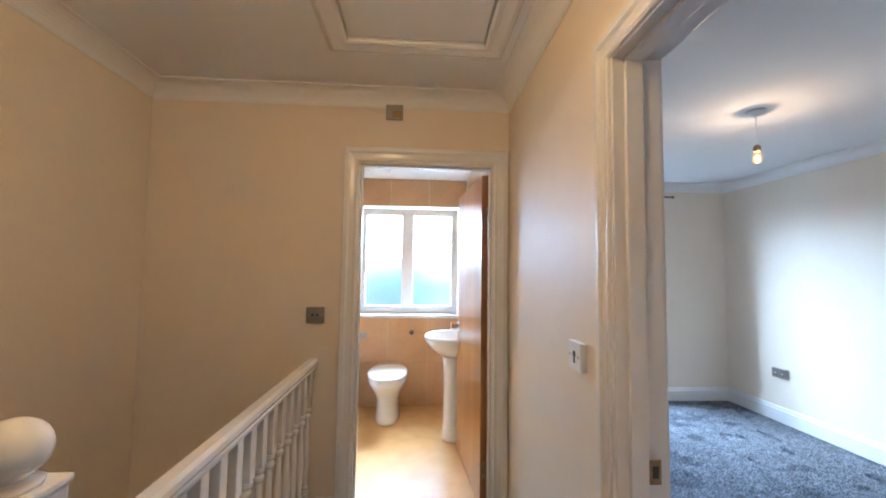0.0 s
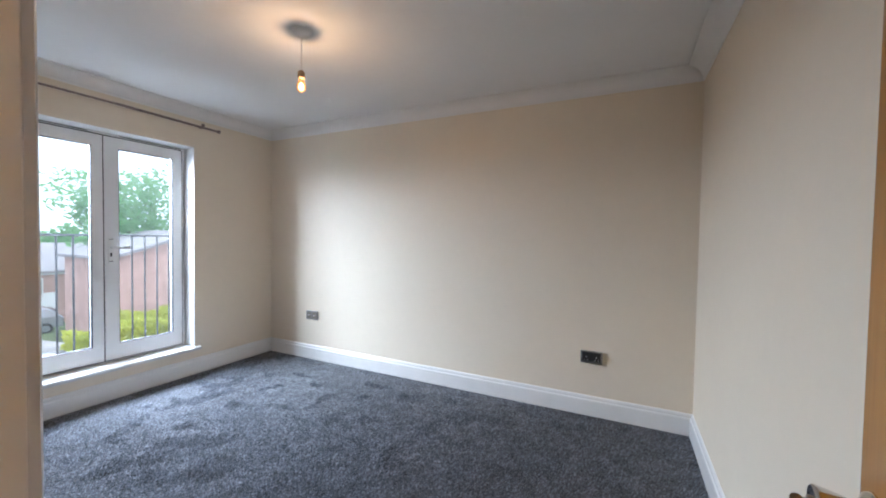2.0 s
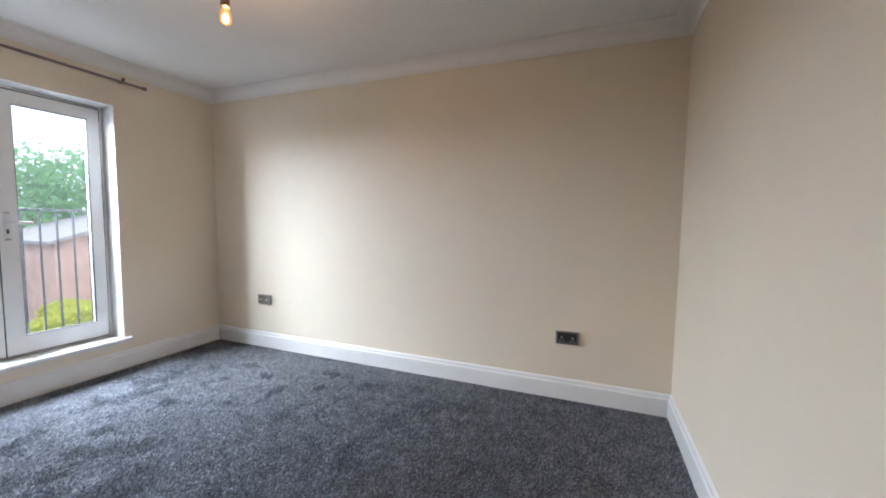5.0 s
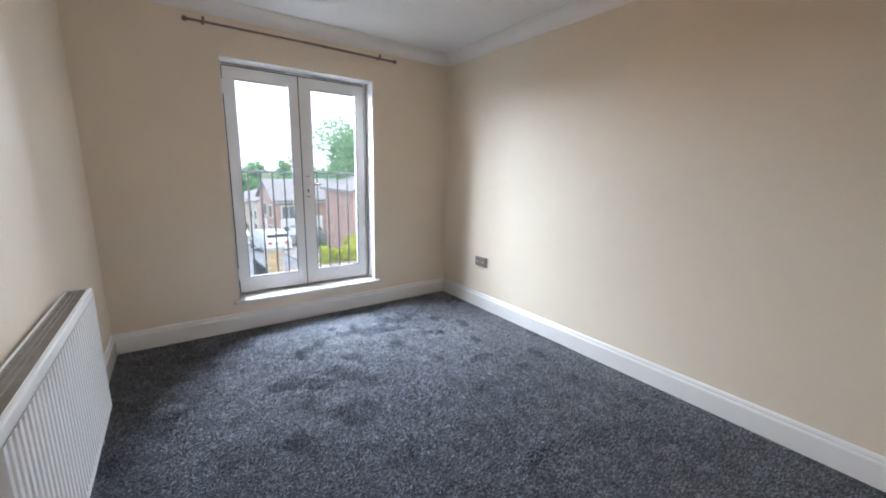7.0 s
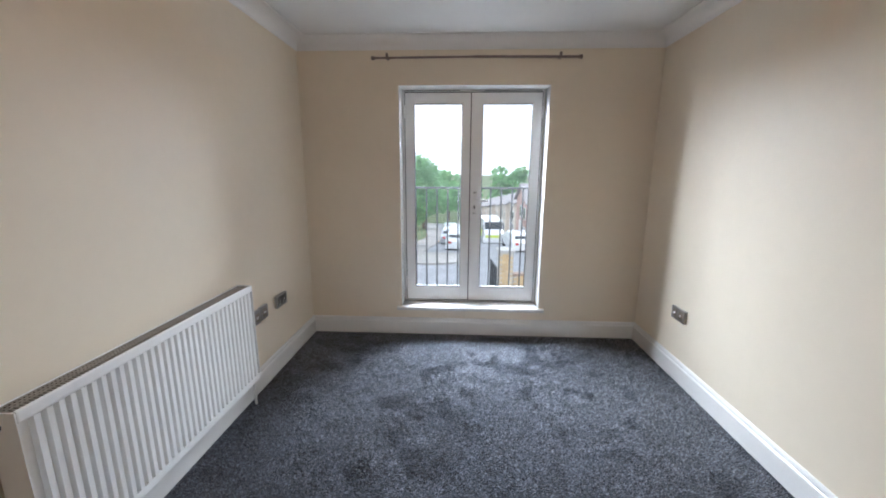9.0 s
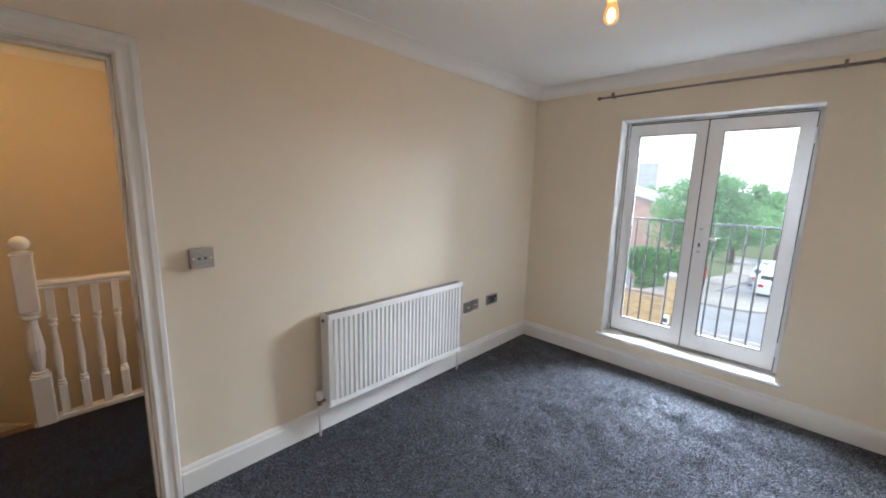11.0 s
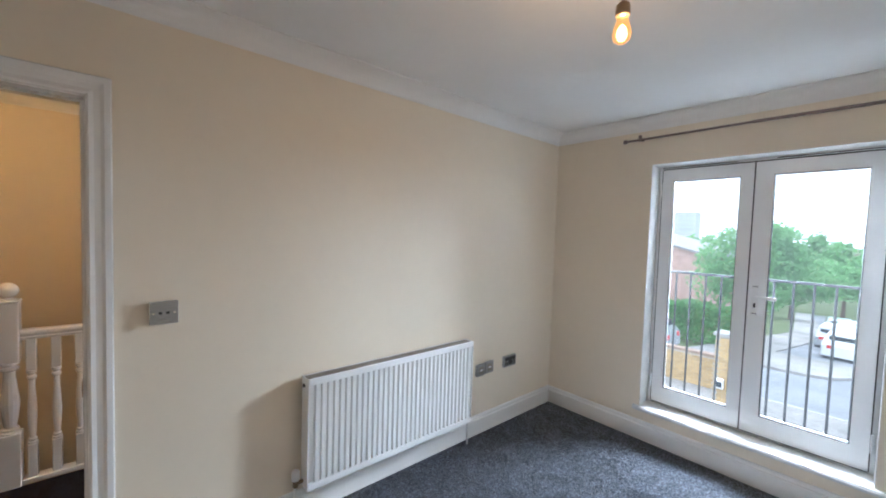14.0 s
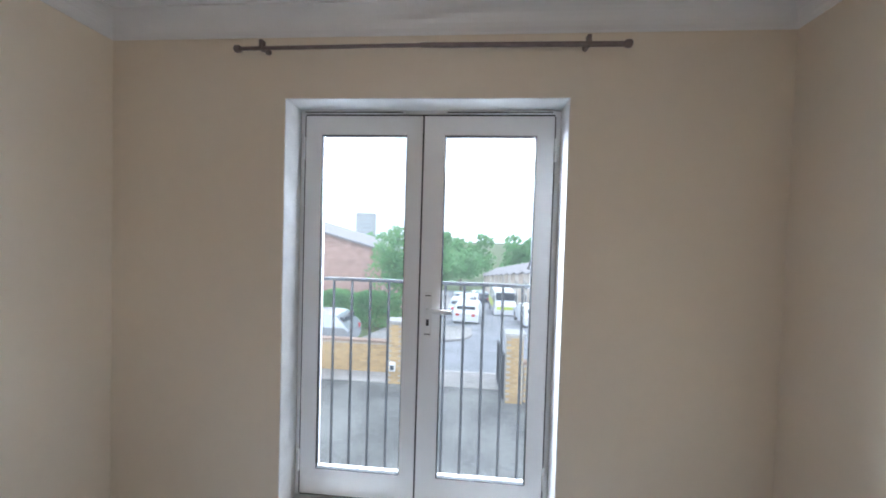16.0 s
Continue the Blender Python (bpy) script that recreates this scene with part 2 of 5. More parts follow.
M_SEALGAP = material("black_rubber_seal", (0.03, 0.03, 0.03), 0.7, vary=0.2, scale=30)
M_TILE = material("tan_wall_tile", (0.60, 0.37, 0.17), 0.12, vary=0.14, scale=3, spec=0.5, per_object=0.05)
M_GROUT = material("pale_grout", (0.62, 0.52, 0.40), 0.8, vary=0.1, scale=20)
M_BFLOOR = wood_material("light_wood_floor", (0.78, 0.48, 0.16), (0.66, 0.38, 0.11), rough=0.35, coat=0.3)
M_CERAMIC = material("white_sanitary_ceramic", (0.82, 0.82, 0.81), 0.08, vary=0.02, scale=6, coat=0.5)
M_GLASS = glass_material("dusty_window_glass", veil=0.004)
M_FROST = glass_material("frosted_window_glass", 0.5, veil=0.03)
M_BULBG = glow_material("glowing_amber_bulb", (1.0, 0.45, 0.15), 0.35)
bn, bk = M_BULBG.node_tree.nodes, M_BULBG.node_tree.links
b_clear, b_glow, b_sum = bn.new("ShaderNodeBsdfTransparent"), bn.new("ShaderNodeEmission"), bn.new("ShaderNodeAddShader")
b_clear.inputs[0].default_value, b_glow.inputs[0].default_value, b_glow.inputs[1].default_value = (0.9, 0.75, 0.5, 1), (1.0, 0.42, 0.13, 1), 0.22
bk.new(b_clear.outputs[0], b_sum.inputs[0]), bk.new(b_glow.outputs[0], b_sum.inputs[1]), bk.new(b_sum.outputs[0], bn["Material Output"].inputs["Surface"])
M_FIL = glow_material("hot_filament", (1.0, 0.6, 0.25), 6.0)


# ---- builders ----
def mesh_of(name, bm, mat, smooth=False):
    bmesh.ops.recalc_face_normals(bm, faces=bm.faces)
    me = bpy.data.meshes.new(name)
    bm.to_mesh(me)
    bm.free()
    for m in (mat if isinstance(mat, (list, tuple)) else [mat]):
        me.materials.append(m)
    if smooth:
        for f in me.polygons:
            f.use_smooth = True
    return me


def part(name, bm, mat, parent=None, label="", smooth=False):
    ob = new(name, mesh_of(name, bm, mat, smooth))
    if parent is not None:
        ob.parent = parent
        ob.matrix_parent_inverse = Matrix.Identity(4)
        ob.location = (0, 0, 0)
        w = parent.matrix_basis if parent.parent is None else parent.parent.matrix_basis @ parent.matrix_basis
        if parent.type == "EMPTY" or True:
            ob.matrix_basis = Matrix.Identity(4)
    if label:
        tagged(ob, label)
    return ob


def thing(name, m, label, category, group="", kind=""):
    ob = new(name)
    ob.empty_display_size = 0.1
    ob.matrix_basis = m
    return tagged(ob, label, category, group, kind)


def box(bm, x0, x1, y0, y1, z0, z1, bevel=0.0, seg=2):
    r = bmesh.ops.create_cube(bm, size=1)
    vs = r["verts"]
    for v in vs:
        v.co = ((x0 + x1) / 2 + v.co.x * (x1 - x0), (y0 + y1) / 2 + v.co.y * (y1 - y0), (z0 + z1) / 2 + v.co.z * (z1 - z0))
    if bevel:
        es = list({e for v in vs for e in v.link_edges})
        bmesh.ops.bevel(bm, geom=es, offset=bevel, segments=seg, affect="EDGES", profile=0.5)
    return vs


def boxes(*bs, bevel=0.0):
    bm = bmesh.new()
    for b in bs:
        box(bm, *b, bevel=bevel)
    return bm


def tube(bm, a, b, r, r2=None, seg=16, caps=True):
    a, b = Vector(a), Vector(b)
    d = b - a
    m = Matrix.Translation((a + b) / 2) @ d.to_track_quat("Z", "Y").to_matrix().to_4x4()
    bmesh.ops.create_cone(bm, cap_ends=caps, segments=seg, radius1=r, radius2=r if r2 is None else r2, depth=d.length, matrix=m)


def lathe(bm, profile, seg=20, m=Matrix.Identity(4)):
    """Turn (radius, z) pairs round the z axis."""
    rings = []
    for r, z in profile:
        rings.append([bm.verts.new(m @ Vector((r * math.cos(2 * math.pi * i / seg), r * math.sin(2 * math.pi * i / seg), z))) for i in range(seg)])
    for a, b in zip(rings, rings[1:]):
        for i in range(seg):
            bm.faces.new((a[i], a[(i + 1) % seg], b[(i + 1) % seg], b[i]))
    bm.faces.new(rings[0][::-1]), bm.faces.new(rings[-1])


def sweep(bm, path, closed, profile, put):
    """Run a profile of (offset to the left of the path, height) pairs along a flat path with mitred corners."""
    n = len(path)
    rings = []
    for i in range(n):
        p = Vector(path[i])
        d0 = (p - Vector(path[i - 1])).normalized() if closed or i > 0 else None
        d1 = (Vector(path[(i + 1) % n]) - p).normalized() if closed or i < n - 1 else None
        d0, d1 = d0 or d1, d1 or d0
        n0, n1 = Vector((-d0.y, d0.x)), Vector((-d1.y, d1.x))
        k = (n0 + n1) / (1 + n0.dot(n1))
        rings.append([bm.verts.new(put(p.x + k.x * o, p.y + k.y * o, h)) for o, h in profile])
    m = len(profile)
    for i in range(n if closed else n - 1):
        a, b = rings[i], rings[(i + 1) % n]
        for j in range(m):
            bm.faces.new((a[j], b[j], b[(j + 1) % m], a[(j + 1) % m]))
    if not closed:
        bm.faces.new(rings[0][::-1]), bm.faces.new(rings[-1])


def structure(ob, label, category=""):
    return tagged(ob, label, category or ob.name.split("_")[0], kind="structure")


# ---- plan ----
XW, XE, YS, YN, ZC = 0.55, 3.30, 0.30, 4.185, 2.355        # bedroom
LXW, LXE, LYS, LYN = -1.577, 0.42, -1.10, 2.335            # landing and stairwell
BXW, BYF = -0.80, 4.08                                     # bathroom
WX0, WX1, WZ0, WZ1 = 1.328, 2.489, 0.215, 2.025            # french window opening
BW0, BW1, BWZ0, BWZ1 = -0.73, 0.344, 0.91, 2.04              # bathroom window opening
DY0, DY1, DZ = 0.415, 1.157, 1.935                         # bedroom doorway
BD0, BD1, BDZ = -0.431, 0.324, 1.962                       # bathroom doorway
YO = 4.47                                                  # outer face of the facade
TOP = 2.62

structure(part("wall_north", boxes(
    (LXW - .12, BW0, YN, YO, -0.3, TOP), (BW0, BW1, YN, YO, -0.3, BWZ0), (BW0, BW1, YN, YO, BWZ1, TOP),
    (BW1, WX0, YN, YO, -0.3, TOP), (WX0, WX1, YN, YO, -0.3, WZ0), (WX0, WX1, YN, YO, WZ1, TOP), (WX1, XE + .15, YN, YO, -0.3, TOP)), M_WALL),
    "cream painted plaster wall with the french window", "wall")
structure(part("wall_east", boxes((XE, XE + .15, YS - .12, YN, -0.3, TOP)), M_WALL), "plain cream painted plaster wall", "wall")
structure(part("wall_south", boxes((XW, XE, YS - .12, YS, -0.3, TOP)), M_WALL), "cream painted plaster wall behind the open door", "wall")
structure(part("wall_west", boxes((LXE, XW, DY1 + .03, YN, -0.3, TOP), (LXE, XW, LYS, DY0 - .03, -0.3, TOP), (LXE, XW, DY0 - .03, DY1 + .03, DZ + .03, TOP)), M_WALL),
          "cream painted partition wall with the bedroom doorway", "wall")
structure(part("wall_landing_north", boxes((LXW, BD0 - .03, LYN, LYN + .1, -2.8, TOP), (BD1 + .03, LXE, LYN, LYN + .1, -0.3, TOP), (BD0 - .03, BD1 + .03, LYN, LYN + .1, BDZ + .03, TOP)), M_WALL),
          "cream painted landing wall with the bathroom doorway", "wall")
structure(part("wall_landing_west", boxes((LXW - .12, LXW, LYS - .12, LYN + .1, -2.8, TOP)), M_WALL), "cream painted stairwell wall", "wall")
structure(part("wall_landing_south", boxes((LXW, LXE + .13, LYS - .12, LYS, -2.8, TOP)), M_WALL), "cream painted wall at the landing's end", "wall")
structure(part("wall_stairwell_south", boxes((LXW, -0.70, -0.17, -0.05, -2.8, TOP)), M_WALL), "cream painted wall closing the stairwell", "wall")
structure(part("wall_stairwell_lower", boxes((-0.60, -0.50, LYS, LYN, -2.8, -0.22), (LXW, -0.60, LYS, LYS + .02, -2.8, -0.3)), M_WALL), "cream wall of the lower stairwell", "wall")
structure(part("wall_bathroom_west", boxes((BXW - .1, BXW, LYN + .1, YN, -0.3, TOP)), M_TILE), "tan tiled bathroom wall", "wall")

structure(part("floor_bedroom", boxes((XW - .06, XE, YS, YN, -0.2, -0.006)), M_CARPET), "charcoal cut-pile bedroom carpet with brushed marks", "floor")
# the landing's second box is unseen, added to close the void behind the stairwell
structure(part("floor_landing", boxes((-0.62, XW - .062, LYS, LYN, -0.2, -0.004), (LXW, -0.62, LYS, -0.17, -0.2, -0.004)), M_LCARPET), "navy ribbed landing carpet", "floor")
structure(part("floor_bathroom", boxes((BXW, LXE, LYN + .002, BYF + .1, -0.2, -0.002)), M_BFLOOR), "light wood-effect bathroom floor", "floor")
structure(part("ceiling_bedroom", boxes((XW, XE, YS, YN, ZC, ZC + .1)), M_CEIL), "white painted bedroom ceiling", "ceiling")
structure(part("ceiling_bathroom", boxes((BXW, LXE, LYN + .1, YN, 2.33, 2.43)), M_CEIL), "white painted bathroom ceiling", "ceiling")
HX0, HX1, HY0, HY1, LZ = -0.420, 0.185, 1.13, 1.820, 2.37
structure(part("ceiling_landing", boxes((LXW, HX0, LYS, LYN, LZ, LZ + .1), (HX1, LXE, LYS, LYN, LZ, LZ + .1), (HX0, HX1, LYS, HY0, LZ, LZ + .1), (HX0, HX1, HY1, LYN, LZ, LZ + .1)), M_CEIL), "white painted landing ceiling", "ceiling")
structure(part("beam_landing", boxes((LXW, LXE, 0.10, 0.255, 2.17, LZ - .001), bevel=0.004), M_WALL), "cream painted ceiling downstand over the landing", "beam")

# loft hatch with its white trim
hatch = thing("loft_hatch", pose((HX0 + HX1) / 2, (HY0 + HY1) / 2, LZ), "white painted loft hatch set in the landing ceiling", "hatch")
hw, hd = (HX1 - HX0) / 2, (HY1 - HY0) / 2
part("hatch_panel", boxes((-hw + .006, hw - .006, -hd + .006, hd - .006, 0.004, 0.03), bevel=0.002), M_CEIL, hatch)
bm = bmesh.new()
sweep(bm, [(-hw, -hd), (hw, -hd), (hw, hd), (-hw, hd)], True, [(0, 0.002), (0, -0.010), (-0.012, -0.014), (-0.035, -0.010), (-0.075, -0.013), (-0.095, -0.006), (-0.10, 0.002)], lambda u, v, w: (u, v, w))
part("hatch_trim", bm, M_GLOSS, hatch)
# Unseen board added over the opening to stop sky light leaking round the panel.
part("loft_cover", boxes((-hw - .05, hw + .05, -hd - .05, hd + .05, 0.1005, 0.13)), M_CEIL, hatch)


def cove_profile(z, drop=0.075, out=0.095, n=7):
    pts = [(0.0, z - drop - .008), (0.004, z - drop - .008), (0.006, z - drop)]
    for i in range(n + 1):
        a = math.pi / 2 * i / n
        pts.append((0.008 + (out - 0.008) * (1 - math.cos(a)), z - drop + (drop - 0.006) * math.sin(a)))
    pts += [(out + .004, z - .006), (out + .004, z), (0.0, z)]
    return pts


def flat(u, v, w):
    return (u, v, w)


bm = bmesh.new()
sweep(bm, [(XW, YS), (XE, YS), (XE, YN), (XW, YN)], True, cove_profile(ZC), flat)
structure(part("coving_bedroom", bm, M_COVE), "white moulded plaster coving round the bedroom", "coving")
bm = bmesh.new()
sweep(bm, [(LXW, 0.255), (LXE, 0.255), (LXE, LYN), (LXW, LYN)], True, cove_profile(LZ), flat)
structure(part("coving_landing", bm, M_COVE), "white moulded plaster coving round the landing", "coving")

SKIRT = [(0, 0), (0.018, 0), (0.018, 0.105), (0.016, 0.112), (0.011, 0.118), (0.012, 0.124), (0.009, 0.134), (0.005, 0.140), (0, 0.142)]
bm = bmesh.new()
sweep(bm, [(XW, DY0 - .079), (XW, YS), (XE, YS), (XE, YN), (XW, YN), (XW, DY1 + .079)], False, SKIRT, flat)
structure(part("baseboard_bedroom", bm, M_GLOSS), "white gloss moulded skirting board", "skirting")
bm = bmesh.new()
sweep(bm, [(LXE, DY1 + .077), (LXE, LYN)], False, SKIRT, flat)
sweep(bm, [(BD0 - .092, LYN), (-0.62, LYN)], False, SKIRT, flat)
structure(part("baseboard_landing", bm, M_GLOSS), "white gloss landing skirting board", "skirting")

# door frames: linings, stops and moulded architraves
def arch_profile(w):
    return [(0, 0), (0, 0.010), (w * .11, 0.014), (w * .30, 0.011), (w * .55, 0.013), (w * .70, 0.019), (w * .94, 0.019), (w, 0.014), (w, 0)]



def doorway(name, a, b, top, f0, f1, put, label, w0=0.1, w1=0.08):
    """Lining between wall faces f0 and f1, from a to b along the wall."""
    th = thing(name, Matrix.Identity(4), label, "door frame", kind="structure")
    def bx(u0, u1, w0, w1, z0, z1):
        p, q = put(u0, w0, z0), put(u1, w1, z1)
        return [v for pair in zip(p, q) for v in sorted(pair)]
    for u0, u1 in ((a - .03, a), (b, b + .03)):
        part("jamb", boxes(bx(u0, u1, f0 - .002, f1 + .002, -0.005, top + .03), bevel=0.002), M_GLOSS, th)
    part("head", boxes(bx(a, b, f0 - .002, f1 + .002, top, top + .03), bevel=0.002), M_GLOSS, th)
    mid = f0 + (f1 - f0) * 0.5
    for u0, u1 in ((a, a + .012), (b - .012, b)):
        part("stop", boxes(bx(u0, u1, f0 + .03, mid + .012, 0, top), bevel=0.002), M_GLOSS, th)
    part("stop", boxes(bx(a + .012, b - .012, f0 + .03, mid + .012, top - .012, top), bevel=0.002), M_GLOSS, th)
    for face, s, aw in ((f0, -1, w0), (f1, 1, w1)):
        bm = bmesh.new()
        sweep(bm, [(b + .006, -0.005), (b + .006, top + .006), (a - .006, top + .006), (a - .006, -0.005)], False, [(-o, h) for o, h in arch_profile(aw)], lambda u, v, w: put(u, face + s * (w + .0005), v))
        part("architrave", bm, M_GLOSS, th)
    return th


d1 = doorway("door_frame_bedroom", DY0, DY1, DZ, LXE, XW, lambda u, w, z: (w, u, z), "white gloss door frame with moulded architrave", 0.07, 0.072)
d2 = doorway("door_frame_bathroom", BD0, BD1, BDZ, LYN, LYN + .1, lambda u, w, z: (u, w, z), "white gloss bathroom door frame with moulded architrave", 0.085, 0.08)
part("strike_plate", boxes((0.495, 0.525, DY1 - .0135, DY1 - .0115, 0.83, 0.89)), M_BRASS, d1, "worn brass strike plate")
part("strike_plate_hole", boxes((0.502, 0.518, DY1 - .0145, DY1 - .0137, 0.845, 0.875)), M_BLACK, d1)


def knob_handle(parent, x, y, z, side, key=False):
    """A door knob on a rose, out along side * y."""
    bm = bmesh.new()
    m = Matrix.Translation((x, y, z)) @ Euler((radians(-90 * side), 0, 0)).to_matrix().to_4x4()
    lathe(bm, [(0.036, 0), (0.036, 0.003), (0.033, 0.008), (0.024, 0.012), (0.014, 0.014)], 28, m)
    rose = part("knob_rose", bm, M_CHROME, parent, "polished chrome rose", smooth=True)
    bm = bmesh.new()
    lathe(bm, [(0.012, 0.012), (0.012, 0.020), (0.0175, 0.023), (0.021, 0.033), (0.0255, 0.059), (0.0262, 0.064), (0.0235, 0.066), (0.021, 0.061), (0.012, 0.060), (0.0005, 0.060)], 28, m)
    part("knob", bm, M_CHROME, parent, "polished chrome door knob", smooth=True)
    if key:
        bm = bmesh.new()
        lathe(bm, [(0.010, 0.0602), (0.010, 0.070), (0.008, 0.071)], 16, m)
        box(bm, x - .001, x + .001, y + side * .0705, y + side * .080, z - .004, z + .004)
        bmesh.ops.create_circle(bm, cap_ends=True, segments=14, radius=0.008, matrix=Matrix.Translation((x, y + side * .083, z)) @ Euler((0, radians(90), 0)).to_matrix().to_4x4())
        part("key", bm, M_BRASS, parent, "small key in the lock")
        bm = bmesh.new()
        bmesh.ops.create_cone(bm, segments=18, radius1=0.0095, radius2=0.0095, depth=0.002, cap_ends=True, matrix=Matrix.Translation((x, y + side * .085, z - .026)) @ Euler((0, radians(90), 0)).to_matrix().to_4x4())
        box(bm, x - .001, x + .001, y + side * .082, y + side * .088, z - .056, z - .033)
        box(bm, x - .001, x + .001, y + side * .078, y + side * .082, z - .054, z - .048)
        part("spare_key", bm, M_BRASS, parent, "spare key hanging from the lock")


# bedroom door, open against the south wall
door = thing("bedroom_door", pose(0.556, 0.461, 0.012, 0, 0, -6.0), "oak veneer flush door standing open, key in its knob", "door")
W, H, T = 0.662, 1.915, 0.042
part("door_leaf", boxes((0, W, -T, 0, 0, H), bevel=0.002), M_DOOR, door)
part("lipping", boxes((W, W + .004, -T + .001, -.001, 0.001, H - .001), bevel=0.001), M_DOOREDGE, door, "darker oak edge lipping")
part("latch_plate", boxes((W + .004, W + .0055, -T / 2 - .012, -T / 2 + .012, 0.828, 0.885)), M_CHROME, door)
part("latch_bolt", boxes((W + .0055, W + .015, -T / 2 - .006, -T / 2 + .006, 0.845, 0.868), bevel=0.003), M_CHROME, door)
knob_handle(door, W - .052, 0.0, 0.856, 1, True)
bm = bmesh.new()
lathe(bm, [(0.016, 0), (0.016, 0.006), (0.013, 0.010), (0.014, 0.024), (0.010, 0.030)], 18, Matrix.Translation((W - .052, -T, 0.856)) @ Euler((radians(90), 0, 0)).to_matrix().to_4x4())
part("thumb_turn", bm, M_WHITEP, door, "small pale thumb turn", smooth=True)
for hz in (0.2, 1.0, 1.75):
    bm = bmesh.new()
    tube(bm, (-0.004, 0.004, hz - .05), (-0.004, 0.004, hz + .05), 0.006, seg=10)
    part("hinge", bm, M_BRASS, door)

# bathroom door, open inwards
bdoor = thing("bathroom_door", pose(BD1 - .004, LYN + .102, 0.012, 0, 0, 95), "dark-edged veneer bathroom door standing open", "door")
part("door_leaf", boxes((0, 0.73, -0.0, 0.04, 0, 1.925), bevel=0.002), M_DOOR, bdoor)
part("lipping", boxes((0.002, 0.728, 0.002, 0.038, 1.9252, 1.927), bevel=0.0), M_DOOREDGE, bdoor)
knob_handle(bdoor, 0.73 - .06, 0.04, 0.93, 1)
part("hinge_edge", boxes((-.003, -.0005, 0.002, 0.038, 0.002, 1.923)), M_DOOREDGE, bdoor, "dark stained hinge edge")
for hz in (0.2, 1.68):
    part("hinge", boxes((-.0055, -.0032, 0.004, 0.030, hz - .05, hz + .05)), M_BRASS, bdoor)

# ---- french window ----
fw = thing("window_1", pose(0, 0, 0), "white plastic french window, closed, with two glazed leaves", "window", kind="structure")
FY0, FY1 = 4.335, 4.405
fx0, fx1, fz0, fz1 = WX0 + .004, WX1 - .004, WZ0 + .032, WZ1 - .003
part("window_frame", boxes((fx0, fx0 + .022, FY0, FY1, fz0, fz1), (fx1 - .022, fx1, FY0, FY1, fz0, fz1), (fx0 + .022, fx1 - .022, FY0, FY1, fz1 - .022, fz1), (fx0 + .022, fx1 - .022, FY0, FY1, fz0, fz0 + .012)), M_UPVC, fw)
MID = 1.894
for a, b, ga, gb in ((1.358, MID - .004, 1.433, 1.822), (MID + .004, 2.459, 1.990, 2.385)):
    z0, z1, g0, g1 = 0.262, 1.996, 0.382, 1.912
    leaf = part("window_leaf", boxes((a, ga, FY0 - .012, 4.366, z0, z1), (gb, b, FY0 - .012, 4.366, z0, z1), (ga, gb, FY0 - .012, 4.366, z0, g0), (ga, gb, FY0 - .012, 4.366, g1, z1)), M_UPVC, fw)
    bm = bmesh.new()
    sweep(bm, [(ga, g0), (gb, g0), (gb, g1), (ga, g1)], True, [(0, 0), (0.003, 0), (0.006, 0.016), (0, 0.016)], lambda u, v, w: (u, FY0 - .0125 + w, v))
    part("glazing_bead", bm, M_SEALGAP, leaf, "thin dark glazing seal")
    pane = part("pane", boxes((ga - .004, gb + .004, 4.339, 4.345, g0 - .004, g1 + .004)), M_GLASS, leaf, "clear glass pane")
    pane.visible_shadow = False
    hx = a - .008 if a < 1.5 else b + .008
    for hz in (0.42, 1.85):
        bm = bmesh.new()
        for k in range(3):
            tube(bm, (hx, FY0 - .016, hz - .05 + k * .034), (hx, FY0 - .016, hz - .018 + k * .034), 0.0075, seg=10)
        box(bm, hx - .003, hx + .003, FY0 - .02, FY0 - .008, hz - .05, hz + .05)
        part("hinge", bm, M_UPVC, leaf)
# dark strips standing in for the shade in the gaps round the leaves
part("meeting_seal", boxes((MID - .0038, MID + .0038, FY0 - .010, FY1 - .02, 0.262, 1.996)), M_SEALGAP, fw)
part("frame_seal", boxes((fx0 + .0205, 1.3575, FY0 - .010, FY1 - .02, 0.262, 1.996)), M_SEALGAP, fw)
part("frame_seal", boxes((2.4595, fx1 - .0205, FY0 - .010, FY1 - .02, 0.262, 1.996)), M_SEALGAP, fw)
part("frame_seal", boxes((1.358, 2.459, FY0 - .011, FY1 - .02, 1.9965, 2.0035)), M_SEALGAP, fw)
part("frame_seal", boxes((1.358, 2.459, FY0 - .011, FY1 - .02, 0.256, 0.2615)), M_SEALGAP, fw)
for a, b in ((1.345, 1.815), (1.985, 2.46)):
    bm = boxes((a, b, FY0 - .020, FY0 - .0005, 2.004, 2.0195), bevel=0.003)
    v = part("trickle_vent", bm, M_UPVC, fw, "narrow white trickle vent")
    part("vent_slot", boxes((a + .012, b - .012, FY0 - .0218, FY0 - .0202, 2.0075, 2.0125)), M_SEALGAP, v)
# lever handle on its plate
hp = part("handle_plate", boxes((1.918, 1.952, FY0 - .020, FY0 - .0122, 1.02, 1.22), bevel=0.004), M_WHITEP, fw, "white handle back plate")
bm = bmesh.new()
tube(bm, (1.935, FY0 - .02, 1.143), (1.935, FY0 - .055, 1.143), 0.009, seg=14)
box(bm, 1.928, 2.045, FY0 - .064, FY0 - .050, 1.132, 1.152, bevel=0.006, seg=3)
part("lever", bm, M_WHITEP, hp, smooth=False)
part("keyhole", boxes((1.929, 1.941, FY0 - .0222, FY0 - .0202, 1.072, 1.100), bevel=0.0005), M_BLACK, hp)
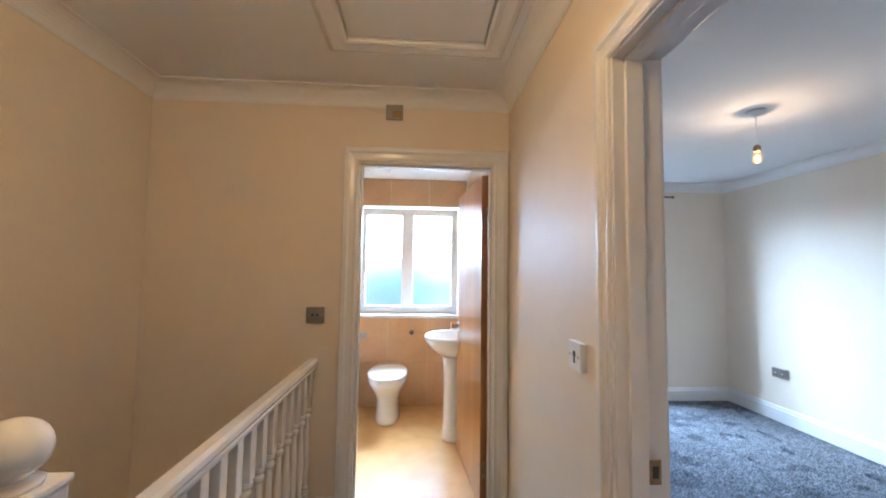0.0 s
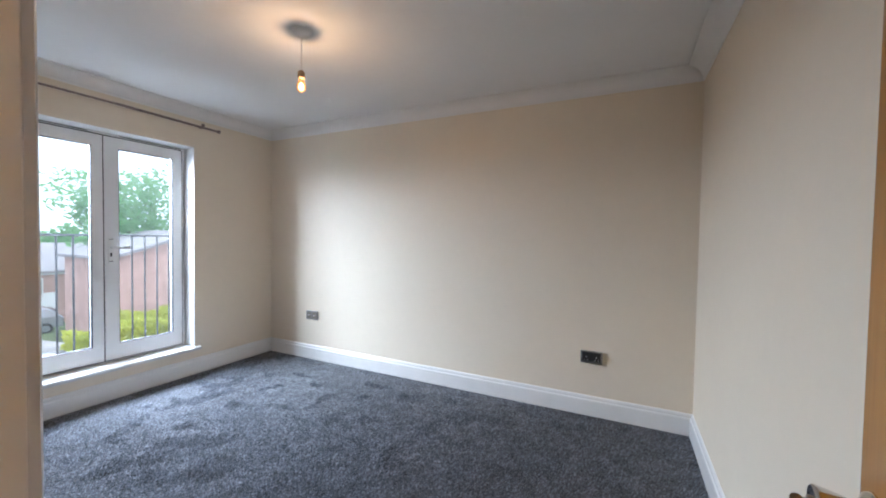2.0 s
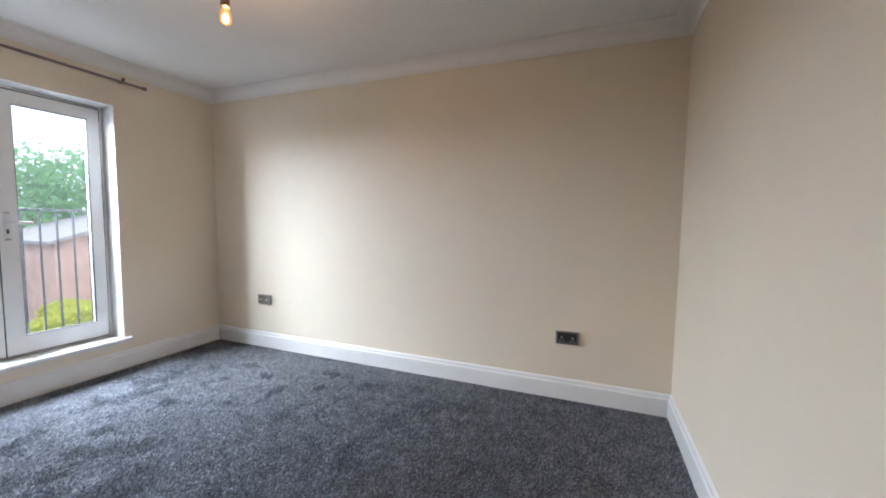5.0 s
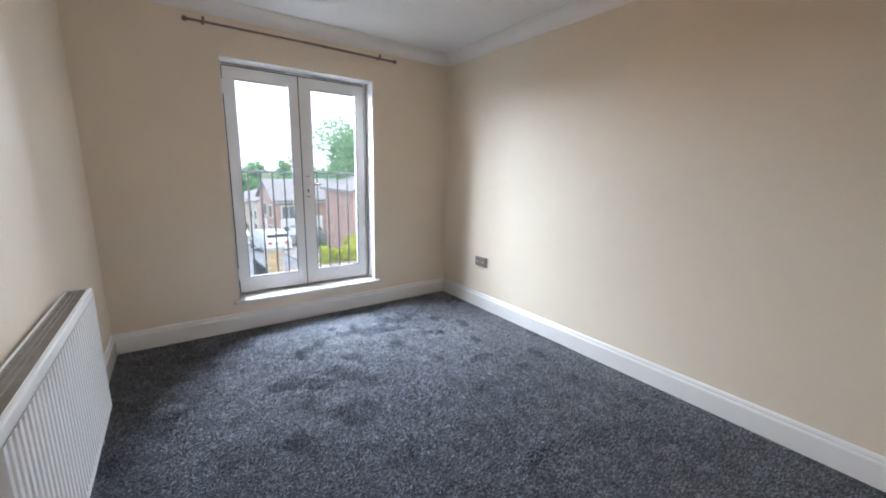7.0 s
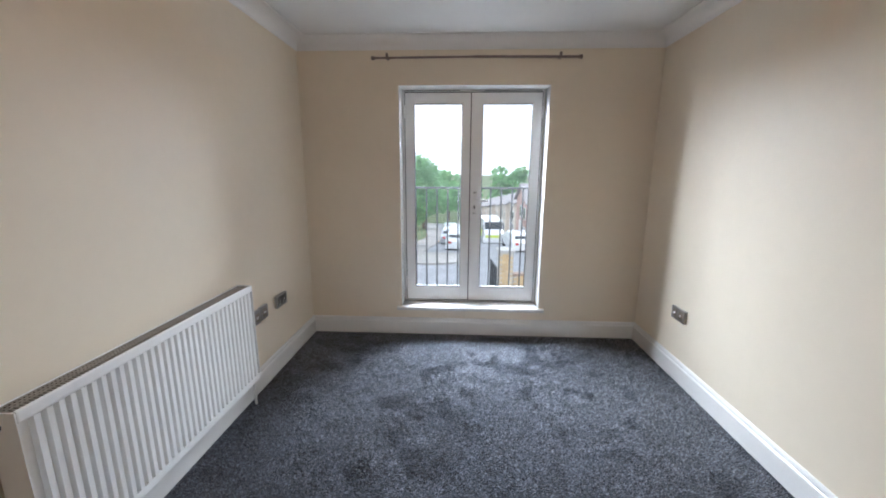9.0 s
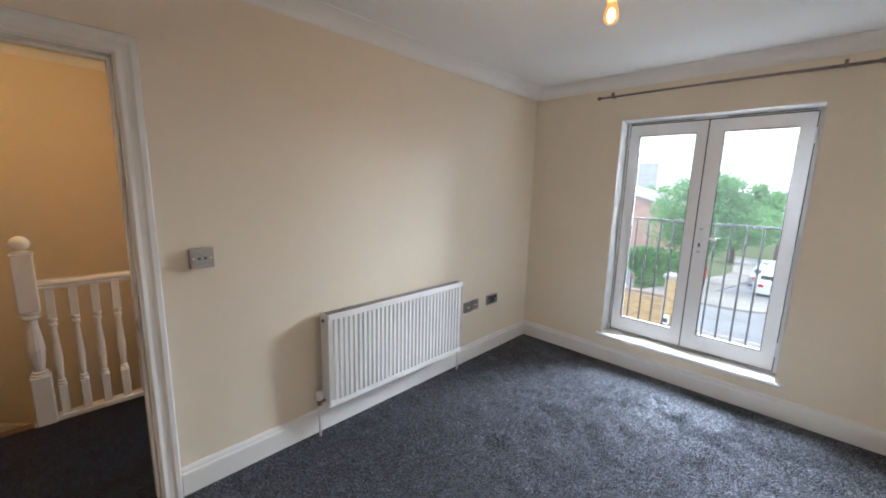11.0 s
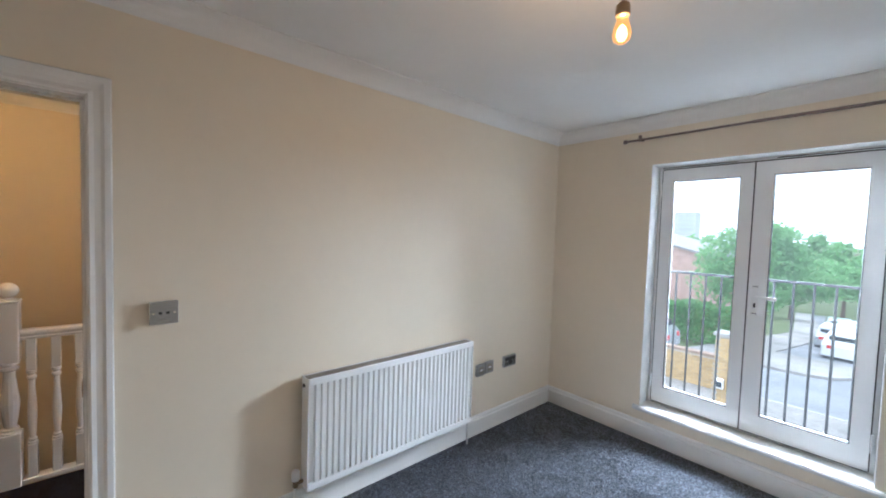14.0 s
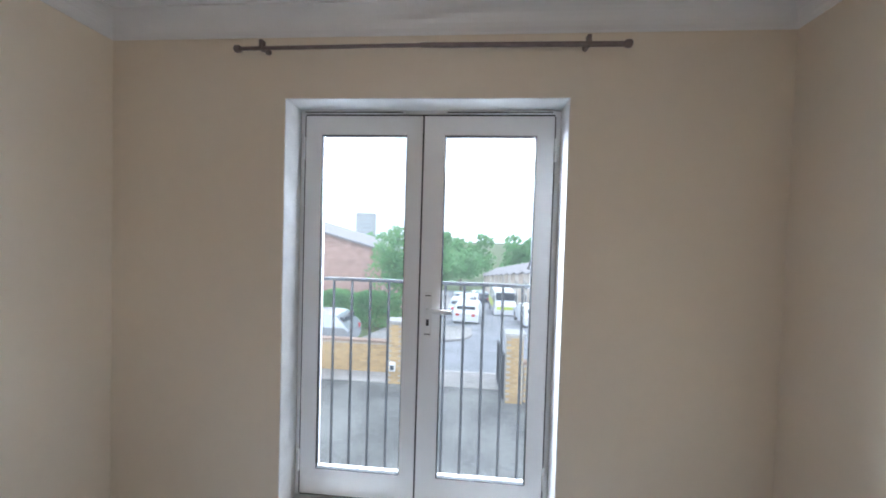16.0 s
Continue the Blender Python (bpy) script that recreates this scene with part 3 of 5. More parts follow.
for z in (1.206, 1.034):
    part("screw_cover", boxes((1.922, 1.948, FY0 - .0222, FY0 - .0202, z - .002, z + .002)), M_SEALGAP, hp)
# sill board and plaster reveals
bm = boxes((1.290, 2.530, 4.150, YN - .0005, WZ0 + .002, WZ0 + .030), (WX0 + .001, WX1 - .001, YN - .0005, FY0 + .03, WZ0 + .002, WZ0 + .030))
bmesh.ops.bevel(bm, geom=[e for e in bm.edges if all(v.co.y < 4.151 for v in e.verts)], offset=0.008, segments=3, affect="EDGES")
part("window_sill", bm, M_REVEAL, fw, "white painted sill board")
part("reveal_lining", boxes((WX0 + .0005, WX0 + .0035, YN + .002, FY0 - .001, WZ0 + .031, WZ1 - .003), (WX1 - .0035, WX1 - .0005, YN + .002, FY0 - .001, WZ0 + .031, WZ1 - .003), (WX0 + .0035, WX1 - .0035, YN + .002, FY0 - .001, WZ1 - .0035, WZ1 - .0005)), M_REVEAL, fw, "white painted window reveal")

# juliet balcony outside
jb = thing("balcony_railing", pose(0, 0, 0), "dark painted iron juliet balcony railing outside the window", "railing")
RY = 4.56
part("top_rail", boxes((1.20, 2.62, RY - .006, RY + .006, 1.226, 1.244), bevel=0.002), M_IRON, jb)
part("bottom_rail", boxes((1.20, 2.62, RY - .0065, RY + .0065, 0.18, 0.205), bevel=0.002), M_IRON, jb)
x = 1.22
while x < 2.62:
    bm = bmesh.new()
    tube(bm, (x, RY, 0.206), (x, RY, 1.2255), 0.0072, seg=8)
    part("bar", bm, M_IRON, jb)
    x += 0.0965
for bxx in (1.205, 2.60):
    for z in (0.24, 1.20):
        part("wall_bracket", boxes((bxx, bxx + .015, YO, RY - .0065, z - .015, z + .015)), M_IRON, jb)

# curtain rod
cr = thing("curtain_rod", pose(0, 0, 0), "thin pewter metal curtain rod above the french window", "curtain rod")
bm = bmesh.new()
tube(bm, (1.165, 4.135, 2.205), (1.92, 4.135, 2.209), 0.0075)
part("rod", bm, M_ROD, cr)
bm = bmesh.new()
tube(bm, (1.90, 4.135, 2.209), (2.665, 4.135, 2.203), 0.0095)
part("rod", bm, M_ROD, cr)
for x, s in ((1.165, -1), (2.665, 1)):
    bm = bmesh.new()
    lathe(bm, [(0.008, 0), (0.013, 0.003), (0.015, 0.012), (0.015, 0.022), (0.009, 0.028)], 14, Matrix.Translation((x, 4.135, 2.204)) @ Euler((0, radians(90 * s), 0)).to_matrix().to_4x4())
    part("finial", bm, M_ROD, cr, smooth=True)
for x in (1.255, 2.535):
    bm = bmesh.new()
    tube(bm, (x, 4.135, 2.206), (x, YN - .006, 2.206), 0.007, seg=12)
    tube(bm, (x, YN - .007, 2.212), (x, YN - .0005, 2.212), 0.012, seg=14)
    box(bm, x - .008, x + .008, 4.122, 4.148, 2.195, 2.236, bevel=0.003)
    part("bracket", bm, M_ROD, cr)

# radiator under the west wall
rad = thing("radiator", pose(XW, 0, 0), "white ribbed double panel radiator on the wall", "radiator")
RY0, RY1, RZ0, RZ1, RF = 1.948, 3.082, 0.188, 0.752, 0.117
bm = bmesh.new()
n = 33
pitch = (RY1 - RY0 - .05) / n
y = RY0 + .025
prof = [(RY0 + .004, RF - .012)]
for i in range(n):
    prof += [(y, RF - .014), (y + pitch * .22, RF - .014), (y + pitch * .36, RF), (y + pitch * .84, RF), (y + pitch * .98, RF - .014)]
    y += pitch
prof += [(RY1 - .004, RF - .012)]
cols = []
for yy, xx in prof:
    cols.append((bm.verts.new((xx, yy, RZ0 + .035)), bm.verts.new((xx, yy, RZ1 - .035))))
for a, b in zip(cols, cols[1:]):
    bm.faces.new((a[0], b[0], b[1], a[1]))
box(bm, RF - .014, RF - .001, RY0 + .002, RY1 - .002, RZ0, RZ0 + .036, bevel=0.004)
box(bm, RF - .014, RF - .001, RY0 + .002, RY1 - .002, RZ1 - .036, RZ1, bevel=0.004)
box(bm, RF - .0185, RF - .0155, RY0 + .003, RY1 - .003, RZ0 + .004, RZ1 - .004)
part("front_panel", bm, M_RAD, rad)
part("back_panel", boxes((0.030, 0.037, RY0 + .003, RY1 - .003, RZ0 + .004, RZ1 - .004), bevel=0.003), M_RAD, rad)
for a, b in ((RY0 - .002, RY0 + .0015), (RY1 - .0015, RY1 + .002)):
    part("side_panel", boxes((0.029, RF - .002, a, b, RZ0 + .002, RZ1 - .002), bevel=0.001), M_RAD, rad)
bm = bmesh.new()
gy = RY0 + .006
while gy < RY1 - .01:
    box(bm, 0.0385, RF - .0175, gy, gy + .006, RZ1 - .016, RZ1 - .006)
    gy += 0.012
for gx in (0.042, 0.058, 0.072):
    box(bm, gx, gx + .003, RY0 + .004, RY1 - .004, RZ1 - .018, RZ1 - .004)
box(bm, 0.0375, RF - .017, RY0 + .004, RY1 - .004, RZ1 - .020, RZ1 - .011)
tagged(part("top_grille", bm, M_GRILLE, rad, "dull grey slotted top grille"), kind="stuff")
part("convector_fins", boxes((0.0395, RF - .019, RY0 + .01, RY1 - .01, RZ0 + .03, RZ1 - .02)), M_GRILLE, rad)
for yy in (RY0 + .12, RY1 - .12):
    part("wall_bracket", boxes((0.0005, 0.0295, yy - .02, yy + .02, RZ0 + .05, RZ1 - .08)), M_RAD, rad)
bm = bmesh.new()
tube(bm, (0.062, RY0 - .002, RZ1 - .045), (0.062, RY0 - .008, RZ1 - .045), 0.010, seg=6)
part("bleed_plug", bm, M_BLACK, rad)
for yy, trv in ((RY0 - .038, True), (RY1 + .026, False)):
    bm = bmesh.new()
    tube(bm, (0.058, yy, 0.0), (0.058, yy, RZ0 + (.03 if trv else .02)), 0.0075, seg=12)
    part("pipe", bm, M_GLOSS, rad, "white painted feed pipe", smooth=True)
    bm = bmesh.new()
    lathe(bm, [(0.012, 0), (0.014, 0.004), (0.014, 0.03), (0.011, 0.034)], 12, Matrix.Translation((0.058, yy, RZ0 + .012)))
    tube(bm, (0.058, yy, RZ0 + .03), (0.058, RY0 if trv else RY1, RZ0 + .03), 0.009, seg=12)
    part("valve", bm, M_BRASS if trv else M_WHITEP, rad, smooth=False)
    if trv:
        bm = bmesh.new()
        lathe(bm, [(0.014, 0), (0.019, 0.004), (0.020, 0.02), (0.019, 0.042), (0.015, 0.05), (0.010, 0.052)], 20, Matrix.Translation((0.058, yy, RZ0 + .045)))
        part("valve_head", bm, M_WHITEP, rad, "white thermostatic valve head", smooth=True)


# ---- sockets and switches ----
M_BOX = material("grey_back_box", (0.45, 0.44, 0.41), 0.5, vary=0.1, scale=20)

def plate(name, m, w, h, label, category, kind_of="socket", mat=M_STEEL, group="", deep=0.012):
    """A wall plate in the xz plane of m, facing -y of m."""
    th = thing(name, m @ pose(0, -deep, 0), label, category, group)
    part("back_box", boxes((-w / 2 + .002, w / 2 - .002, -0.0005, deep - .0005, -h / 2 + .002, h / 2 - .002)), M_WHITEP if mat is M_WHITEP else M_BOX, th, "pale grey back box")
    part("face_plate", boxes((-w / 2, w / 2, -0.009, -0.0005, -h / 2, h / 2), bevel=0.0025), mat, th)
    for s in (-1, 1):
        bm = bmesh.new()
        tube(bm, (s * (w / 2 - .013), -0.0088, 0), (s * (w / 2 - .013), -0.0108, 0), 0.004, seg=12)
        part("screw", bm, M_CHROME, th)
    if kind_of == "socket":
        for s in (-1, 1):
            bm = bmesh.new()
            box(bm, s * .034 - .0035, s * .034 + .0035, -0.0102, -0.0092, -0.004, 0.008)
            box(bm, s * .034 - .014, s * .034 - .006, -0.0102, -0.0092, -0.022, -0.017)
            box(bm, s * .034 + .006, s * .034 + .014, -0.0102, -0.0092, -0.022, -0.017)
            part("pin_slots", bm, M_WHITEP, th)
            part("rocker", boxes((s * .012 - .006, s * .012 + .006, -0.0125, -0.0092, 0.012, 0.032), bevel=0.001), M_BLACK, th)
        part("insert", boxes((-w / 2 + .012, w / 2 - .012, -0.0098, -0.0091, -0.030, 0.034)), M_BLACK, th)
    elif kind_of == "switch":
        for s in (-0.012, 0.012):
            part("rocker", boxes((s - .006, s + .006, -0.0115, -0.0092, -0.005, 0.005), bevel=0.001), M_BLACK, th)
    elif kind_of == "key":
        bm = bmesh.new()
        tube(bm, (0, -0.0088, 0.006), (0, -0.0105, 0.006), 0.010, seg=16)
        box(bm, -0.005, 0.005, -0.0105, -0.0092, -0.022, 0.006)
        part("key_slot", bm, M_BLACK, th)
    elif kind_of == "single":
        part("module", boxes((-0.022, 0.022, -0.0108, -0.0092, -0.026, 0.026), bevel=0.001), M_GRILLE, th)
        part("jack", boxes((-0.012, 0.012, -0.0122, -0.0109, -0.007, 0.007), bevel=0.0005), M_WHITEP, th)
    elif kind_of == "aerial":
        for s in (-1, 1):
            part("module", boxes((s * .034 - .020, s * .034 + .020, -0.0108, -0.0092, -0.028, 0.028), bevel=0.001), M_GRILLE, th)
            bm = bmesh.new()
            tube(bm, (s * .034, -0.0106, 0), (s * .034, -0.0140, 0), 0.007, seg=12)
            part("jack", bm, M_WHITEP, th)
    return th


west = lambda y, z: pose(XW, y, z, 0, 0, 90)
E_SIDE = lambda y, z: pose(XE, y, z, 0, 0, -90)
plate("double_socket", E_SIDE(0.918, 0.424), 0.146, 0.086, "brushed steel double power socket with black inserts", "socket", group="bedroom sockets")
plate("aerial_socket", E_SIDE(3.575, 0.45), 0.146, 0.086, "brushed steel twin aerial socket plate", "socket", "aerial", group="bedroom sockets")
plate("aerial_socket", west(3.270, 0.480), 0.086, 0.086, "brushed steel single aerial socket beside the radiator", "socket", "single", group="bedroom sockets")
plate("phone_socket", west(3.361, 0.486), 0.086, 0.086, "brushed steel single telephone socket beside the aerial socket", "socket", "single", group="bedroom sockets")
plate("double_socket", west(3.602, 0.485), 0.146, 0.086, "brushed steel double power socket near the corner", "socket", group="bedroom sockets")
plate("light_switch", west(1.387, 1.132), 0.094, 0.090, "brushed steel light switch beside the bedroom door", "light switch", "switch", deep=0.026)
plate("key_switch", pose(LXE, 1.372, 1.098, 0, 0, -90), 0.088, 0.088, "white square key switch plate on the landing", "light switch", "key", M_WHITEP)
plate("light_switch", pose(-0.652, LYN, 1.108), 0.096, 0.088, "dark metal light switch by the bathroom door", "light switch", "switch")
sb = thing("wall_sensor", pose(-0.245, LYN, 2.258), "small metal alarm box above the bathroom door", "alarm box")
part("case", boxes((-0.048, 0.048, -0.026, -0.0005, -0.042, 0.042), bevel=0.004), M_STEEL, sb)
part("dial", boxes((-0.012, 0.040, -0.029, -0.0262, -0.034, 0.004), bevel=0.001), M_BRASS, sb)

# ---- pendant bulb ----
def pendant(x, y, top, drop, watts, colour, name="pendant_light", label="bare filament bulb hanging on a short white flex"):
    th = thing(name, pose(x, y, top), label, "ceiling light")
    bm = bmesh.new()
    lathe(bm, [(0.050, -0.0005), (0.050, -0.008), (0.044, -0.020), (0.024, -0.026), (0.010, -0.036)], 28)
    part("ceiling_rose", bm, M_WHITEP, th, smooth=True)
    bm = bmesh.new()
    tube(bm, (0, 0, -0.034), (0, 0, -drop + .055), 0.0035, seg=10)
    part("flex", bm, M_WHITEP, th)
    bm = bmesh.new()
    lathe(bm, [(0.008, -drop + .058), (0.018, -drop + .048), (0.020, -drop + .022), (0.017, -drop + .016)], 20)
    part("lamp_holder", bm, M_BRASS, th, "dark brass lamp holder", smooth=True)
    bm = bmesh.new()
    lathe(bm, [(0.013, -drop + .0175), (0.015, -drop + .008), (0.022, -drop - .014), (0.0255, -drop - .030), (0.022, -drop - .046), (0.012, -drop - .055), (0.003, -drop - .057)], 24)
    b = part("bulb", bm, M_BULBG, th, "glowing amber bulb", smooth=True)
    b.visible_shadow = False
    bm = bmesh.new()
    lathe(bm, [(0.003, -drop - .006), (0.011, -drop - .016), (0.014, -drop - .034), (0.010, -drop - .046), (0.003, -drop - .050)], 12)
    f = part("filament", bm, M_FIL, th, "glowing filament", smooth=True)
    f.visible_shadow = False
    lamp = bulb_lamp("bulb_light", x, y, top, watts, colour)
    lamp.location = (x, y, top - drop - .030)
    lamp.data.shadow_soft_size = 0.008
    return th


pendant(1.936, 2.317, ZC, 0.268, BULB_W, (1.0, 0.56, 0.26))
pendant(-0.38, 0.72, LZ, 0.09, LAND_W, (1.0, 0.53, 0.19), label="bare warm bulb hanging over the landing")

# ---- balustrade and stairs ----
RX, NY = -0.660, 0.780
bl = thing("banister", pose(RX, 0, 0), "white gloss turned-spindle banister round the stairwell", "banister")
HT = 0.872
part("base_rail", boxes((-0.035, 0.035, NY + .045, LYN - .0005, -0.002, 0.022), bevel=0.003), M_GLOSS, bl)
bm = bmesh.new()
hp_ = [(-0.022, HT - .055), (0.022, HT - .055), (0.026, HT - .042), (0.022, HT - .036), (0.030, HT - .022), (0.028, HT - .008), (0.016, HT), (-0.016, HT), (-0.028, HT - .008), (-0.030, HT - .022), (-0.022, HT - .036), (-0.026, HT - .042)]
ends = []
for yy in (NY + .045, LYN - .0005):
    ends.append([bm.verts.new((u, yy, v)) for u, v in hp_])
for i in range(len(hp_)):
    bm.faces.new((ends[0][i], ends[0][(i + 1) % len(hp_)], ends[1][(i + 1) % len(hp_)], ends[1][i]))
bm.faces.new(ends[0]), bm.faces.new(ends[1][::-1])
part("handrail", bm, M_GLOSS, bl)


def turned(bm, z0, z1, r):
    prof = [(0.55, 0), (0.95, .012), (0.95, .03), (0.6, .04), (0.6, .05), (0.85, .06), (0.85, .075), (0.55, .09), (0.7, .2), (0.92, .42), (0.80, .55), (0.55, .78), (0.55, .86), (0.9, .885), (0.9, .91), (0.6, .925), (0.6, .94), (0.95, .955), (0.95, .985), (0.55, 1)]
    lathe(bm, [(r * a, z0 + (z1 - z0) * b) for a, b in prof], 14)


def spindle_mesh():
    bm = bmesh.new()
    s = 0.0205
    box(bm, -s, s, -s, s, 0.0222, 0.21, bevel=0.003)
    box(bm, -s, s, -s, s, 0.64, HT - .0552, bevel=0.003)
    turned(bm, 0.209, 0.641, 0.0225)
    return mesh_of("spindle", bm, M_GLOSS)


sm = spindle_mesh()
yy = NY + .092
while yy < LYN - .03:
    ob = new("spindle", sm)
    ob.parent = bl
    ob.location = (0, yy, 0)
    yy += 0.0985
newel = thing("newel_post", pose(RX + .004, NY + .008, 0), "white gloss newel post with a ball finial", "newel post")
bm = boxes((-0.044, 0.044, -0.044, 0.044, -0.35, 0.30), (-0.044, 0.044, -0.044, 0.044, 0.70, 1.030), bevel=0.006)
turned(bm, 0.295, 0.705, 0.043)
part("post", bm, M_GLOSS, newel)
part("cap", boxes((-0.048, 0.048, -0.048, 0.048, 1.0302, 1.042), bevel=0.004), M_GLOSS, newel)
bm = bmesh.new()
pts = [(0.034, 1.042), (0.036, 1.050), (0.024, 1.053), (0.020, 1.057)]
for i in range(2, 13):
    a = math.pi * i / 13
    pts.append((0.043 * math.sin(a), 1.096 - 0.043 * math.cos(a)))
pts.append((0.004, 1.139))
lathe(bm, pts, 28)
part("ball_finial", bm, M_GLOSS, newel, smooth=True)

# winding stairs down from the landing edge
st = thing("staircase", pose(0, 0, 0), "carpeted winding stairs going down from the landing", "stairs", kind="structure")
part("landing_nosing", boxes((-0.690, -0.6205, -0.049, NY - .05, -0.03, 0.002), bevel=0.006), M_NOSING, st, "dark wood landing nosing")
part("landing_fascia", boxes((-0.640, -0.621, -0.049, LYN, -0.22, -0.031)), M_GLOSS, st)
turn_c = Vector((-0.67, NY + .02))
for i in range(12):
    z = -0.185 * (i + 1)
    bm = bmesh.new()
    if i < 4:
        a0, a1 = radians(270 - 22.5 * i), radians(270 - 22.5 * (i + 1.15))
        def rim(a):
            d = Vector((math.cos(a), math.sin(a)))
            s = min((turn_c.x - LXW - .002) / abs(d.x) if abs(d.x) > 1e-6 else 9, (turn_c.y + .048) / abs(d.y) if abs(d.y) > 1e-6 else 9)
            return turn_c + d * min(s, 1.6)
        ring = [turn_c, rim(a0), rim((a0 + a1) / 2), rim(a1)]
    else:
        y0 = NY + .02 + 0.22 * (i - 4)
        ring = [Vector((-0.67, y0)), Vector((LXW + .002, y0)), Vector((LXW + .002, y0 + .25)), Vector((-0.67, y0 + .25))]
    lo = [bm.verts.new((p.x, p.y, z - .19)) for p in ring]
    hi = [bm.verts.new((p.x, p.y, z)) for p in ring]
    bm.faces.new(hi), bm.faces.new(lo[::-1])
    for j in range(4):
        bm.faces.new((lo[j], lo[(j + 1) % 4], hi[(j + 1) % 4], hi[j]))
    part("tread", bm, M_LCARPET, st)
# curved string board against the stairwell wall, following the winders
bm = bmesh.new()
pts = []
for i in range(15):
    f = i / 14
    y = -0.9 + 3.2 * f
    if y < -0.05:
        continue
    pts.append((y, -0.06 - 0.30 * max(0, f - .1) ** .7 - 1.25 * max(0, f - .32)))
va = [[bm.verts.new((LXW + dx, y, z + dz)) for dx, dz in ((0.001, -0.25), (0.02, -0.25), (0.02, 0), (0.001, 0.006))] for y, z in pts]
for a, b in zip(va, va[1:]):
    for j in range(4):
        bm.faces.new((a[j], a[(j + 1) % 4], b[(j + 1) % 4], b[j]))
bm.faces.new(va[0]), bm.faces.new(va[-1][::-1])
part("wall_string", bm, M_WALL, st, "cream painted curved wall string")
# plaster bulkhead in the far corner of the stairwell
bm = bmesh.new()
pr = [(LYN - .42, -0.60), (LYN - .30, 0.30), (LYN - .19, 0.25), (LYN - .001, 0.14), (LYN - .001, -0.60)]
a = [bm.verts.new((LXW + .001, y, z)) for y, z in pr]
b = [bm.verts.new((LXW + .30, y, min(z, 0.14))) for y, z in pr]
bm.faces.new(a), bm.faces.new(b[::-1])
for j in range(5):
    bm.faces.new((a[j], a[(j + 1) % 5], b[(j + 1) % 5], b[j]))
structure(part("bulkhead", bm, M_WALL), "cream plastered stair bulkhead", "bulkhead")

# ---- bathroom ----
structure(part("wall_bathroom_boxing", boxes((BXW, LXE, BYF, YN, 0.0, BWZ0 - .03)), M_GROUT), "boxed-in tiled wall below the bathroom window", "wall")
sill = part("sill_bathroom", boxes((BXW, LXE, BYF - .025, 4.24, BWZ0 - .03, BWZ0), bevel=0.004), M_CERAMIC)
structure(sill, "white bathroom window sill shelf", "sill")
structure(part("wall_bathroom_east", boxes((LXE - .012, LXE - .0005, LYN + .101, YN - .0005, 0, 2.33)), M_GROUT), "tan tiled bathroom wall behind the basin", "wall")
bw = thing("window_2", pose(0, 0, 0), "white plastic bathroom window with two frosted panes", "window", kind="structure")
by0, by1, bz0, bz1 = 4.245, 4.305, BWZ0 + .002, BWZ1 - .02
bx0, bx1 = BW0 + .005, BW1 - .02
bmid = -0.215
part("window_frame", boxes((bx0, bx0 + .05, by0, by1, bz0, bz1), (bx1 - .05, bx1, by0, by1, bz0, bz1), (bx0 + .05, bx1 - .05, by0, by1, bz0, bz0 + .055), (bx0 + .05, bx1 - .05, by0, by1, bz1 - .05, bz1), (bmid - .04, bmid + .04, by0, by1, bz0 + .055, bz1 - .05)), M_UPVC, bw)
for a, b in ((bx0 + .05, bmid - .04), (bmid + .04, bx1 - .05)):
    bm = bmesh.new()
    sweep(bm, [(a, bz0 + .055), (b, bz0 + .055), (b, bz1 - .05), (a, bz1 - .05)], True, [(0, 0), (0.022, 0.004), (0.024, 0.03), (0, 0.03)], lambda u, v, w: (u, by0 - .004 + w, v))
    part("sash", bm, M_UPVC, bw)
    p_ = part("pane", boxes((a + .0005, b - .0005, 4.272, 4.278, bz0 + .056, bz1 - .051)), M_FROST, bw, "frosted glass pane")
    p_.visible_shadow = False

# toilet
wc = thing("toilet", pose(-0.362, BYF, 0), "white back-to-wall toilet with closed lid", "toilet")
def oval(bm, rings, seg=28):
    rr = []
    for cy, rx_, ry_, z in rings:
        ring = []
        for i in range(seg):
            a = 2 * math.pi * i / seg
            s = math.sin(a)
            ring.append(bm.verts.new((rx_ * math.copysign(abs(math.cos(a)) ** .85, math.cos(a)), min(cy + ry_ * s, -0.001), z)))
        rr.append(ring)
    for a, b in zip(rr, rr[1:]):
        for i in range(seg):
            bm.faces.new((a[i], a[(i + 1) % seg], b[(i + 1) % seg], b[i]))
    bm.faces.new(rr[0][::-1]), bm.faces.new(rr[-1])
bm = bmesh.new()
oval(bm, [(-0.24, 0.115, 0.235, 0), (-0.24, 0.112, 0.232, 0.02), (-0.23, 0.105, 0.22, 0.12), (-0.23, 0.108, 0.225, 0.20), (-0.25, 0.135, 0.26, 0.27), (-0.28, 0.168, 0.30, 0.34), (-0.285, 0.176, 0.31, 0.385)])
part("bowl", bm, M_CERAMIC, wc, smooth=True)
bm = bmesh.new()
oval(bm, [(-0.285, 0.176, 0.312, 0.3855), (-0.285, 0.182, 0.318, 0.392), (-0.285, 0.182, 0.318, 0.404)])
part("seat", bm, M_CERAMIC, wc, smooth=False)
bm = bmesh.new()
oval(bm, [(-0.285, 0.182, 0.318, 0.4065), (-0.285, 0.184, 0.320, 0.412), (-0.285, 0.182, 0.317, 0.424), (-0.285, 0.165, 0.295, 0.432), (-0.285, 0.10, 0.2, 0.435)])
part("lid", bm, M_CERAMIC, wc, smooth=True)

